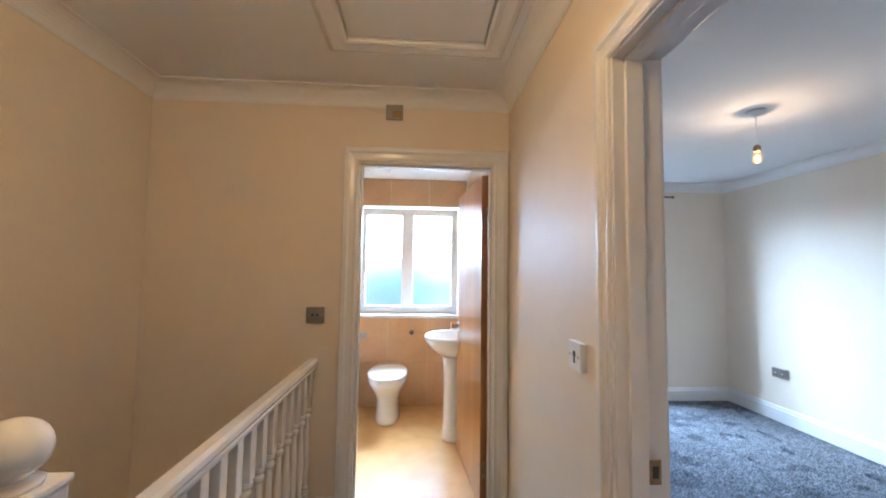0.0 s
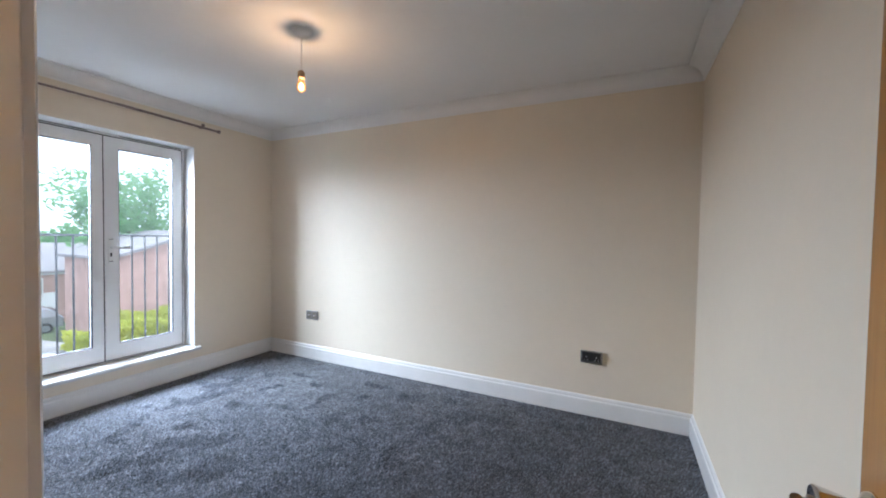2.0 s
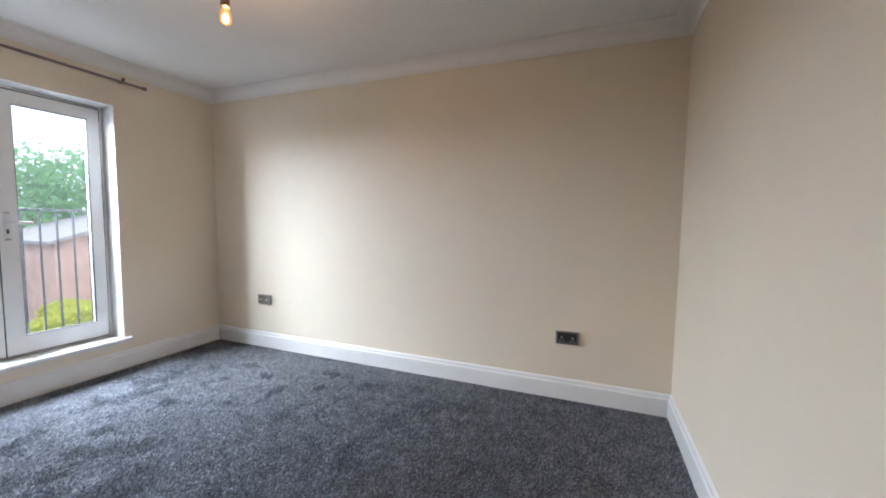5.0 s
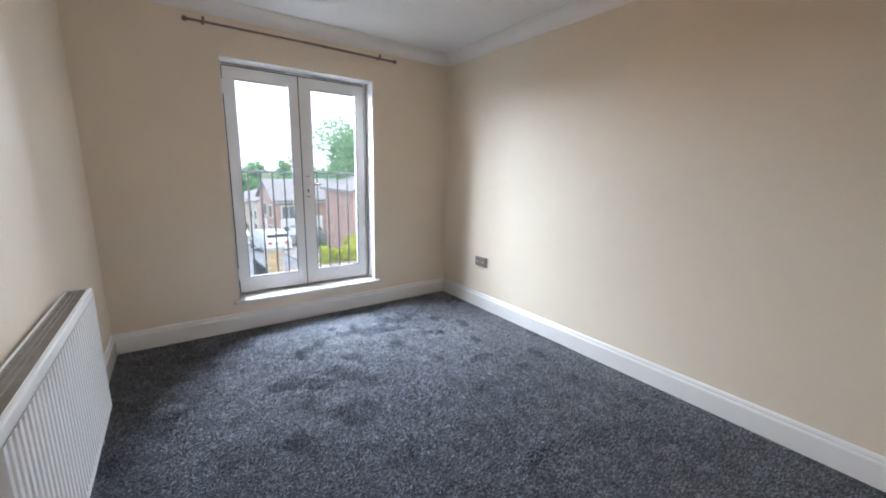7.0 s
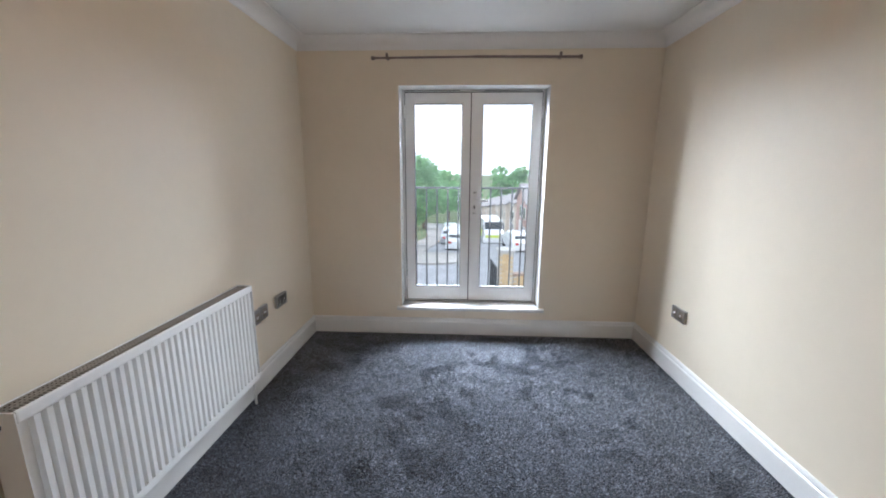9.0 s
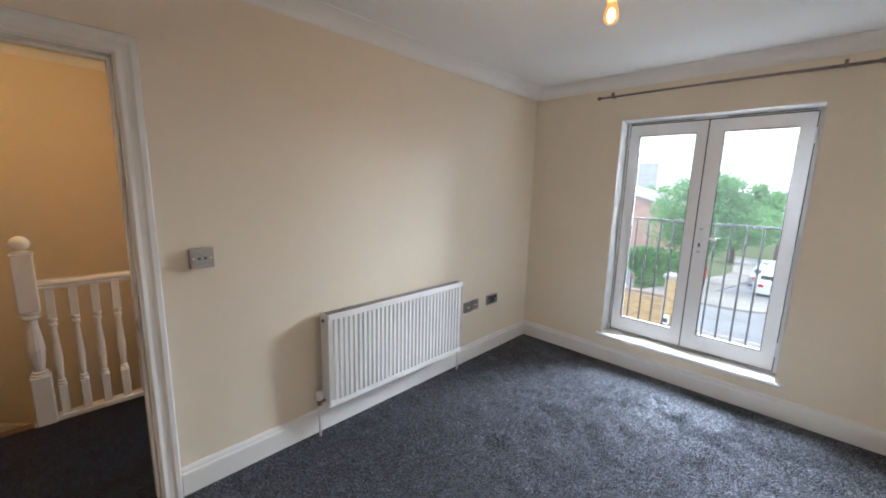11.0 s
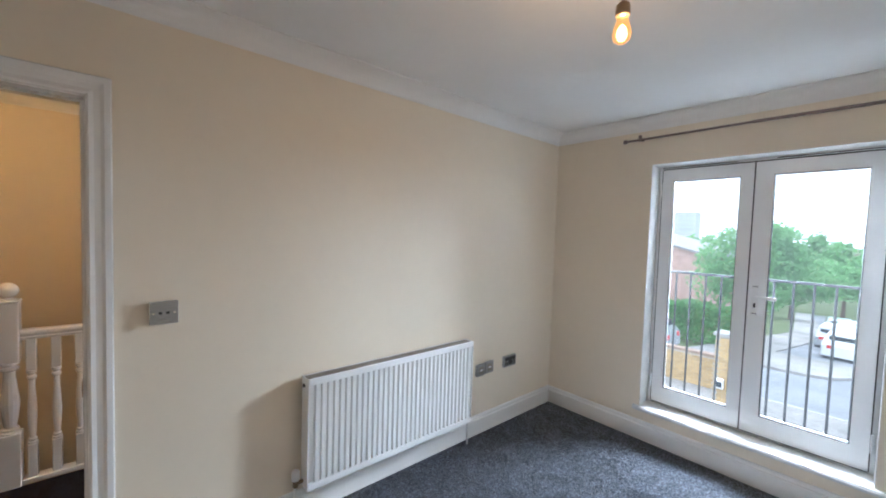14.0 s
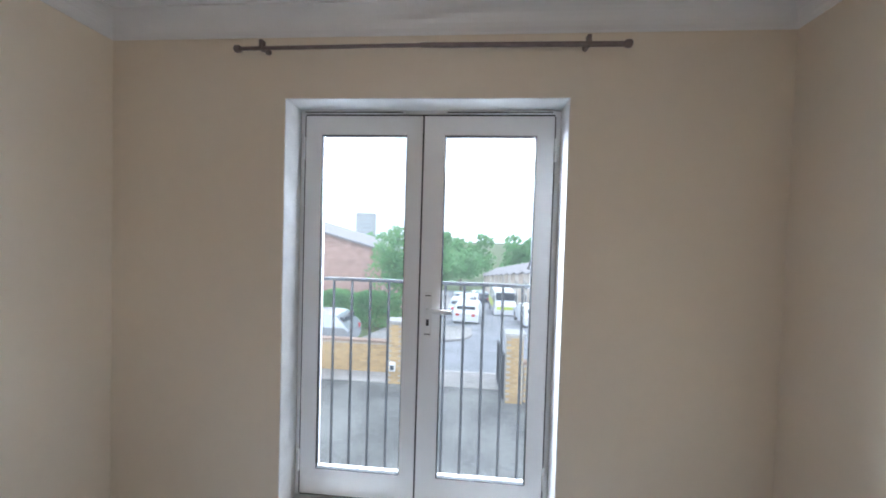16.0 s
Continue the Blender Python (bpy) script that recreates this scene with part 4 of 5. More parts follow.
# basin on a pedestal against the east wall
bs = thing("pedestal_basin", pose(LXE - .012, 3.35, 0), "white ceramic basin on a full pedestal", "basin")
bm = bmesh.new()
def basin_ring(f, z, dx=0):
    return [bm.verts.new((min(-0.001, -0.20 * 1.0 + dx + 0.245 * f * math.cos(2 * math.pi * i / 28)), 0.27 * f * math.sin(2 * math.pi * i / 28), z)) for i in range(28)]
rs = [basin_ring(.36, .66), basin_ring(.55, .69), basin_ring(.85, .74), basin_ring(1.0, .80), basin_ring(1.01, .825), basin_ring(.97, .835), basin_ring(.90, .833), basin_ring(.80, .80), basin_ring(.55, .73), basin_ring(.1, .715)]
for a, b in zip(rs, rs[1:]):
    for i in range(28):
        bm.faces.new((a[i], a[(i + 1) % 28], b[(i + 1) % 28], b[i]))
bm.faces.new(rs[0][::-1]), bm.faces.new(rs[-1])
part("bowl", bm, M_CERAMIC, bs, smooth=True)
bm = bmesh.new()
lathe(bm, [(0.092, 0), (0.090, 0.02), (0.078, 0.10), (0.074, 0.40), (0.080, 0.58), (0.092, 0.66)], 24, Matrix.Translation((-0.205, 0, 0)))
part("pedestal", bm, M_CERAMIC, bs, smooth=True)
bm = bmesh.new()
tube(bm, (-0.045, 0.0, 0.833), (-0.045, 0.0, 0.90), 0.016)
tube(bm, (-0.045, 0.0, 0.885), (-0.14, 0.0, 0.872), 0.010)
box(bm, -0.06, -0.03, -0.012, 0.012, 0.9, 0.915, bevel=0.004)
part("tap", bm, M_CHROME, bs, "chrome mixer tap")

th = thing("flush_plate", pose(-0.155, BYF, 0.735), "small chrome flush button on the tiled boxing", "flush button")
bm = bmesh.new()
tube(bm, (0, -0.0005, 0), (0, -0.016, 0), 0.026, 0.022, seg=22)
part("button", bm, M_CHROME, th)
th = thing("shaver_socket", pose(-0.675, BYF, 0.70), "small grey double plate on the tiled boxing", "socket")
part("face_plate", boxes((-0.07, 0.07, -0.012, -0.0005, -0.03, 0.03), bevel=0.003), M_STEEL, th)
th = thing("soap_dish", pose(0.36, BYF + .06, BWZ0), "small chrome cup on the sill", "cup")
bm = bmesh.new()
lathe(bm, [(0.026, 0.0005), (0.03, 0.002), (0.032, 0.05), (0.029, 0.05)], 18)
part("cup", bm, M_CHROME, th, smooth=True)
th = thing("towel_radiator", pose(BXW, 3.55, 0), "slim white panel radiator on the bathroom wall", "radiator")
part("panel", boxes((0.02, 0.055, -0.22, 0.22, 0.12, 0.60), bevel=0.005), M_RAD, th)
part("bracket", boxes((0.0005, 0.0195, -0.1, 0.1, 0.3, 0.45)), M_RAD, th)
th = thing("ceiling_light", pose(-0.50, 3.75, 2.33), "round white flush bathroom ceiling light", "ceiling light")
bm = bmesh.new()
lathe(bm, [(0.13, -0.0005), (0.13, -0.02), (0.115, -0.045), (0.07, -0.06), (0.01, -0.064)], 30)
part("shade", bm, M_WHITEP, th, smooth=True)
th = thing("ceiling_vent", pose(0.02, 3.50, 2.33), "small round grey extractor vent", "vent")
bm = bmesh.new()
lathe(bm, [(0.045, -0.0005), (0.045, -0.008), (0.03, -0.014), (0.008, -0.015)], 22)
part("vent_cover", bm, M_GRILLE, th, smooth=True)

# tiles on the boxing and above the window
def tiles(parent, x0, x1, z0, z1, y, nx, nz, gap=0.003):
    w, h = (x1 - x0) / nx, (z1 - z0) / nz
    me = mesh_of("tile", boxes((gap / 2, w - gap / 2, -0.008, -0.0005, gap / 2, h - gap / 2), bevel=0.001), M_TILE)
    for i in range(nx):
        for k in range(nz):
            o = new("tile", me)
            o.parent = parent
            o.location = (x0 + i * w, y, z0 + k * h)


by_name = bpy.data.objects
tiles(by_name["wall_bathroom_boxing"], BXW, LXE - .013, 0.0, BWZ0 - .031, BYF, 3, 2)
tiles(by_name["wall_north"], BXW, LXE - .013, BWZ1 + .001, 2.33, YN, 3, 1)
tiles(by_name["wall_north"], BW1 + .001, LXE - .013, BWZ0, BWZ1, YN, 1, 2)
me = mesh_of("tile", boxes((-0.008, -0.0005, 0.0015, 0.396, 0.0015, 0.464), bevel=0.001), M_TILE)
for i in range(4):
    for k in range(5):
        o = new("tile", me)
        o.parent = by_name["wall_bathroom_east"]
        o.location = (LXE - .012, LYN + .105 + i * 0.3985, k * 0.466)

# ---- outside ----
def ground_z(y):
    return -3.0 - 0.107 * (min(max(y, 17.0), 100.0) - 17.0)


M_ASPH = material("worn_asphalt", (0.24, 0.245, 0.26), 0.9, vary=0.25, scale=0.8, bump=0.4, bump_scale=60, spec=0.3)
M_DRIVE = material("worn_tarmac_drive", (0.165, 0.165, 0.155), 0.9, vary=0.6, scale=0.55, bump=0.4, bump_scale=50, spec=0.3)
M_PAVE = material("concrete_paving", (0.31, 0.295, 0.28), 0.9, vary=0.4, scale=0.45, bump=0.3, bump_scale=50, spec=0.3)
M_GRASS = material("grass", (0.11, 0.14, 0.06), 0.9, vary=0.4, scale=1.5, bump=0.6, bump_scale=30, spec=0.2)
M_YBRICK = material("yellow_stock_brick", (0.52, 0.36, 0.17), 0.85, vary=0.3, scale=4, bump=0.3, bump_scale=60, per_object=0.4)
M_RBRICK = material("red_brick", (0.46, 0.30, 0.25), 0.85, vary=0.25, scale=2, bump=0.3, bump_scale=40)
M_BROWNB = material("brown_coping_brick", (0.30, 0.21, 0.16), 0.85, vary=0.3, scale=5)
M_MORTAR = material("mortar", (0.42, 0.38, 0.32), 0.9, vary=0.15, scale=6)
M_STONE = material("pale_stone_cap", (0.36, 0.35, 0.33), 0.8, vary=0.2, scale=6)
M_ROOF = material("grey_roof_tile", (0.27, 0.25, 0.25), 0.8, vary=0.25, scale=2, bump=0.4, bump_scale=12)
M_LEAF = leaf_material("tree_leaf", (0.16, 0.32, 0.11), (0.08, 0.19, 0.07))
M_YLEAF = leaf_material("golden_hedge_leaf", (0.42, 0.42, 0.05), (0.22, 0.28, 0.04))
M_BARK = material("bark", (0.14, 0.10, 0.07), 0.9, vary=0.3, scale=8, bump=0.6, bump_scale=30)
M_CARW = material("white_car_paint", (0.75, 0.76, 0.78), 0.2, vary=0.03, scale=2, coat=0.6)
M_CARS = material("silver_car_paint", (0.42, 0.44, 0.47), 0.25, 0.5, vary=0.05, scale=2, coat=0.6)
M_CARD = material("dark_car_paint", (0.03, 0.035, 0.05), 0.2, vary=0.1, scale=2, coat=0.6)
M_CARR = material("red_lamp_plastic", (0.5, 0.02, 0.02), 0.2, vary=0.1, scale=5)
M_TYRE = material("tyre_rubber", (0.03, 0.03, 0.03), 0.8, vary=0.2, scale=10)
M_DGLASS = material("dark_glazing", (0.04, 0.05, 0.06), 0.08, vary=0.2, scale=3)
# house panes, lightened to put distance haze into their colour
M_HGLASS = material("hazy_house_glazing", (0.15, 0.165, 0.18), 0.15, vary=0.25, scale=1.5)
M_HIVIS = material("yellow_green_livery", (0.55, 0.65, 0.08), 0.4, vary=0.1, scale=3)
# tower panes, paler still, with the far haze in the colour
M_PALEG = material("pale_hazy_glazing", (0.42, 0.45, 0.49), 0.4, vary=0.1, scale=1)
M_CREAM = material("cream_painted_render", (0.62, 0.55, 0.47), 0.8, vary=0.15, scale=0.6)
M_CONC = material("pale_tower_render", (0.42, 0.42, 0.43), 0.8, vary=0.15, scale=0.2)

bm = bmesh.new()
xs, ys = (-900, -60, -20, 60, 900), (YO, 17, 22, 28, 34, 40, 45, 60, 80, 100, 1800)
grid = [[bm.verts.new((x, y, ground_z(y) - .03)) for x in xs] for y in ys]
for a, b in zip(grid, grid[1:]):
    for i in range(len(xs) - 1):
        bm.faces.new((a[i], a[i + 1], b[i + 1], b[i]))
structure(part("ground", bm, M_GRASS), "grassy ground reaching to the distance", "ground")


def strip(name, mat, x0, x1, ysteps, lift, label, cat, skew=0.0, thick=0.12):
    bm = bmesh.new()
    rows = [[bm.verts.new((x + skew * (min(y, 42) - 15) - 0.10 * (max(y, 42) - 42), y, ground_z(y) + lift + dz)) for x in (x0, x1) for dz in (0, -thick)] for y in ysteps]
    for a, b in zip(rows, rows[1:]):
        bm.faces.new((a[0], a[2], b[2], b[0])), bm.faces.new((a[2], a[3], b[3], b[2])), bm.faces.new((a[1], a[0], b[0], b[1])), bm.faces.new((a[3], a[1], b[1], b[3]))
    bm.faces.new((rows[0][0], rows[0][1], rows[0][3], rows[0][2])), bm.faces.new((rows[-1][0], rows[-1][2], rows[-1][3], rows[-1][1]))
    return structure(part(name, bm, mat), label, cat)


strip("driveway", M_DRIVE, -9, 9, (YO + .01, 13.9), 0.0, "worn grey tarmac forecourt", "driveway")
strip("pavement_front", M_PAVE, -60, 60, (13.9, 15.12), 0.015, "pale concrete pavement in front of the gate", "pavement")
strip("road", M_ASPH, -1.2, 5.6, (19.4, 22, 28, 34, 40, 45, 50, 60, 80, 99), 0.0, "worn grey street running downhill", "road", skew=0.055)
strip("road_crossing", M_ASPH, -60, 60, (15.25, 17.0, 19.4), 0.001, "worn grey cross street", "road")
strip("pavement_kerb", M_STONE, -60, 60, (15.12, 15.25), 0.03, "pale stone kerb at the cross street", "kerb")
strip("pavement_west", M_PAVE, -3.2, -1.2, (19.6, 22, 28, 34, 40, 45, 50, 60, 80, 99), 0.08, "pale concrete pavement beside the street", "pavement", skew=0.055)
strip("pavement_east", M_PAVE, 5.6, 7.4, (19.6, 22, 28, 34, 40, 45, 50, 60, 80, 99), 0.08, "pale concrete pavement beside the street", "pavement", skew=0.055)


# rounded kerb build-out at the street corner
bm = bmesh.new()
outline = [(-1.1, 19.9), (0.4, 19.9)] + [(0.4 + 1.7 * math.sin(i * .196), 22.3 - 2.4 * math.cos(i * .196)) for i in range(1, 9)] + [(2.1, 24.6), (1.6, 25.2), (-0.6, 25.2)]
up = [bm.verts.new((x, y, ground_z(y) + .10)) for x, y in outline]
down = [bm.verts.new((x, y, ground_z(y) - .10)) for x, y in outline]
for i in range(len(outline)):
    j = (i + 1) % len(outline)
    bm.faces.new((down[i], down[j], up[j], up[i]))
bm.faces.new(up)
structure(part("pavement_corner", bm, M_PAVE), "pale rounded pavement corner at the street", "pavement")


def brick_wall(name, x0, x1, y0, y1, z0, z1, label, cat, cap=0.0):
    """Mortar core with separate stretcher bricks on the side towards the house."""
    th = thing(name, pose(x0, y0, z0), label, cat)
    w, d, h = x1 - x0, y1 - y0, z1 - z0
    part("core", boxes((0.004, w - .004, 0.008, d, 0, h)), M_MORTAR, th)
    bm = boxes((-0.1065, 0.1065, 0, 0.03, 0.0, 0.065))
    full = mesh_of("brick", bm, M_YBRICK)
    rows = int(h / 0.075)
    for r in range(rows):
        x = 0.1125 if r % 2 == 0 else 0.225
        while x + .1065 <= w + .001:
            o = new("brick", full)
            o.parent = th
            o.location = (x, random.uniform(-.003, .002), r * 0.075 + .005)
            x += 0.225
    if cap:
        part("coping", boxes((-cap, w + cap, -cap, d + cap, h, h + .09), bevel=0.015), M_STONE if cap > .03 else M_BROWNB, th, "pale stone cap" if cap > .03 else "brown brick coping")
    return th


# garden wall, gate pillars and gate
brick_wall("garden_wall", -5.6, -0.45, 14.75, 14.97, -2.985, -2.03, "yellow stock brick garden wall", "garden wall", 0.02)
for px, py, hh in ((-0.42, 13.85, 1.85), (3.08, 13.0, 1.85)):
    brick_wall("gate_pillar", px, px + .47, py, py + .47, -3.0, -3.0 + hh, "yellow brick gate pillar with a pale stone cap", "gate pillar", 0.05)
brick_wall("garden_wall", 3.58, 8.3, 13.12, 13.34, -3.0, -1.95, "yellow stock brick garden wall beside the gate", "garden wall", 0.02)
gate = thing("metal_gate", pose(3.02, 13.05, -2.985, 0, 0, 93), "dark iron gate leaf standing open at the pillar", "gate")
part("gate_frame", boxes((0, 1.5, -.02, .02, .08, .12), (0, 1.5, -.02, .02, 1.28, 1.32), (0, .04, -.02, .02, .12, 1.28), (1.46, 1.5, -.02, .02, .12, 1.28)), M_IRON, gate)
for i in range(1, 14):
    part("gate_bar", boxes((i * .104, i * .104 + .02, -.01, .01, .12, 1.28)), M_IRON, gate)
lp = thing("gate_lamp", pose(-0.25, 13.74, -2.45), "small white lamp box fixed to the gate pillar", "lamp")
part("case", boxes((-.09, .09, -.0, .105, -.14, .14), bevel=0.02), M_WHITEP, lp)
part("lens", boxes((-.06, .06, -.006, -.0005, -.09, .05)), M_DGLASS, lp)


def car(x, y, turn, paint, label, length=4.1, height=1.45, van=False):
    z = ground_z(y) + .01
    th = thing("van" if van else "car", pose(x, y, z, 0, 0, turn), label, "van" if van else "car")
    hl, w = length / 2, 0.86 if not van else 1.0
    if van:
        side = [(-hl, .35), (-hl, height * .95), (-hl + .1, height), (hl - 1.35, height), (hl - .75, height * .62), (hl - .1, height * .50), (hl, .75), (hl, .35)]
    else:
        side = [(-hl, .35), (-hl, .85), (-hl + .12, .98), (-hl + .55, height - .06), (-hl + 1.0, height), (hl - 1.75, height - .02), (hl - 1.15, .98), (hl - .25, .84), (hl, .66), (hl, .35)]
    bm = bmesh.new()
    rings = []
    for yy, tuck in ((-w, .08), (-w * .93, 0.0), (w * .93, 0.0), (w, .08)):
        rings.append([bm.verts.new((px * (1 - tuck * .15), yy * (1.0 if pz < 1.0 else 0.86), pz - (tuck * .3 if pz > .5 else 0))) for px, pz in side])
    for a, b in zip(rings, rings[1:]):
        for j in range(len(side)):
            bm.faces.new((a[j], a[(j + 1) % len(side)], b[(j + 1) % len(side)], b[j]))
    bm.faces.new(rings[0]), bm.faces.new(rings[-1][::-1])
    part("body", bm, paint, th)
    if van:
        part("windscreen", boxes((hl - 1.12, hl - .78, -w * .80, w * .80, height * .64, height * .93)), M_DGLASS, th)
        for s in (-1, 1):
            part("livery_panel", boxes((-hl + .2, hl - 1.3, min(s * w * 1.0, s * (w + .012)), max(s * w * 1.0, s * (w + .012)), .75, 1.35)), M_HIVIS, th)
            part("side_window", boxes((hl - 1.5, hl - 1.0, min(s * w * .9, s * (w * .9 + .06)), max(s * w * .9, s * (w * .9 + .06)), height * .6, height * .82)), M_DGLASS, th)
        part("bonnet_band", boxes((hl - .01, hl + .015, -w * .8, w * .8, .78, 1.02)), M_HIVIS, th)
    else:
        part("windscreen", boxes((hl - 1.62, hl - 1.30, -w * .74, w * .74, 1.02, height - .1)), M_DGLASS, th)
        part("rear_window", boxes((-hl + .26, -hl + .50, -w * .72, w * .72, 1.02, height - .14)), M_DGLASS, th)
        for s in (-1, 1):
            part("side_window", boxes((-hl + .75, hl - 1.62, min(s * w * .84, s * (w * .88 + .01)), max(s * w * .84, s * (w * .88 + .01)), 1.0, height - .12), bevel=0.02), M_DGLASS, th)
            part("tail_light", boxes((-hl - .012, -hl + .03, s * w * .62 - .12, s * w * .62 + .12, .72, .88)), M_CARR, th)
            part("headlight", boxes((hl - .05, hl + .012, s * w * .66 - .14, s * w * .66 + .14, .60, .72)), M_WHITEP, th)
    for px in (-hl + .75, hl - .8):
        for s in (-1, 1):
            bm = bmesh.new()
            tube(bm, (px, s * w * .80, .31), (px, s * w * 1.01, .31), .31, seg=20)
            wheel = part("wheel", bm, M_TYRE, th)
            bm = bmesh.new()
            tube(bm, (px, s * w * 1.0, .31), (px, s * (w * 1.01 + .012), .31), .19, seg=14)
            part("rim", bm, M_CARS, wheel)
    return th


car(1.85, 29.6, 84, M_CARW, "white hatchback parked on the street", 4.2)
car(1.1, 35.0, 87, M_CARS, "silver car parked on the street", 4.3)
car(1.5, 39.0, 87, M_CARD, "dark car parked along the street", 4.2)
car(1.9, 44.3, 87, M_CARW, "white car parked along the street", 4.2)
car(4.75, 37.1, -87, M_CARW, "white van with yellow-green livery facing the house", 5.2, 2.25, True)
car(-4.75, 17.5, 180, M_CARS, "silver car with dark windows behind the garden wall", 4.3)
car(8.3, 30.5, 172, M_CARS, "silver car parked by the houses", 4.2)
car(3.2, 52.0, 95, M_CARD, "dark car parked further down the street", 4.2)
car(2.6, 58.5, 95, M_CARW, "white car parked further down the street", 4.2)
car(0.4, 50.0, 95, M_CARS, "silver car at the far kerb", 4.2)
car(6.1, 29.0, 95, M_CARW, "white car parked at the kerb", 4.2)


def crown(bm, centre, radii, count, leaf, rng, clumps=14):
    """Many small leaf cards in uneven clumps."""
    cs = []
    for _ in range(clumps):
        v = Vector((rng.gauss(0, 1), rng.gauss(0, 1), rng.gauss(0, 1))).normalized() * rng.uniform(.35, .85)
        cs.append((Vector((v.x * radii[0], v.y * radii[1], v.z * radii[2])), rng.uniform(.25, .5)))
    for _ in range(count):
        c, r = cs[rng.randrange(clumps)]
        d = Vector((rng.gauss(0, 1), rng.gauss(0, 1), rng.gauss(0, 1))).normalized() * r * rng.uniform(.5, 1.05)
        p = Vector(centre) + c + Vector((d.x * radii[0], d.y * radii[1], d.z * radii[2]))
        u = Vector((rng.gauss(0, 1), rng.gauss(0, 1), rng.gauss(0, .6))).normalized() * leaf * rng.uniform(.6, 1.3)
        w = u.orthogonal().normalized() * leaf * rng.uniform(.35, .7)
        bm.faces.new([bm.verts.new(q) for q in (p - u, p + w, p + u, p - w)])


def tree(x, y, top, radius, label, count=3500, leaf=0.13, seed=1, trunk_r=0.16):
    rng = random.Random(seed)
    z = ground_z(y)
    th = thing("tree", pose(x, y, z - .02), label, "tree")
    h = top - z
    bm = bmesh.new()
    tube(bm, (0, 0, 0), (0.05, 0, h * .45), trunk_r, trunk_r * .65, 10)
    for i in range(6):
        a = i * 1.05 + rng.random()
        tube(bm, (0.04, 0, h * (.33 + .04 * i)), (math.cos(a) * radius * .6, math.sin(a) * radius * .6, h * (.58 + .05 * i)), trunk_r * .42, trunk_r * .1, 7)
    part("trunk", bm, M_BARK, th)
    bm = bmesh.new()
    crown(bm, (0, 0, h * .66), (radius, radius, h * .36), count, leaf, rng, 34)
    tagged(part("crown", bm, M_LEAF, th), kind="stuff")
    return th


tree(-1.8, 25.5, 2.5, 2.4, "broad green street tree in full leaf", seed=3, count=13000, leaf=.11)
tree(13.2, 30.0, 5.4, 3.7, "tall green tree behind the brick house", seed=5, count=6500, leaf=.17, trunk_r=.24)
tree(-4.5, 66, -0.6, 5.0, "distant green tree in full leaf", seed=7, count=2500, leaf=.4, trunk_r=.3)
tree(-1.0, 92, -1.0, 6.5, "distant green tree in full leaf", seed=8, count=2500, leaf=.4, trunk_r=.3)
tree(20, 74, 0.6, 6.5, "distant green tree in full leaf", seed=9, count=2500, leaf=.45, trunk_r=.3)
tree(-10, 57, -0.2, 4.5, "distant green tree in full leaf", seed=10, count=2200, leaf=.4, trunk_r=.3)


def hedge(x0, x1, y0, y1, z0, z1, mat, label, seed):
    rng = random.Random(seed)
    bm = bmesh.new()
    for _ in range(int(420 * (x1 - x0) * (z1 - z0 + y1 - y0))):
        p = Vector((rng.uniform(x0, x1), rng.uniform(y0, y1), z0 + (z1 - z0) * rng.random() ** .6))
        p += Vector((0, 0, .1 * math.sin(p.x * 3)))
        u = Vector((rng.gauss(0, 1), rng.gauss(0, 1), rng.gauss(0, 1))).normalized() * .09
        w = u.orthogonal().normalized() * .05
        bm.faces.new([bm.verts.new(q) for q in (p - u, p + w, p + u, p - w)])
    return tagged(part("hedge", bm, mat), label, "hedge", kind="stuff")


hedge(-8.5, -2.0, 23.2, 24.2, -3.8, -1.7, M_LEAF, "clipped green hedge behind the parked car", 21)
hedge(5.2, 8.6, 14.0, 14.9, -3.0, -1.5, M_YLEAF, "low golden hedge with bright leaves", 22)
hedge(8.2, 11.6, 19.3, 20.4, -3.4, -2.2, M_YLEAF, "golden flowering hedge by the brick house", 23)


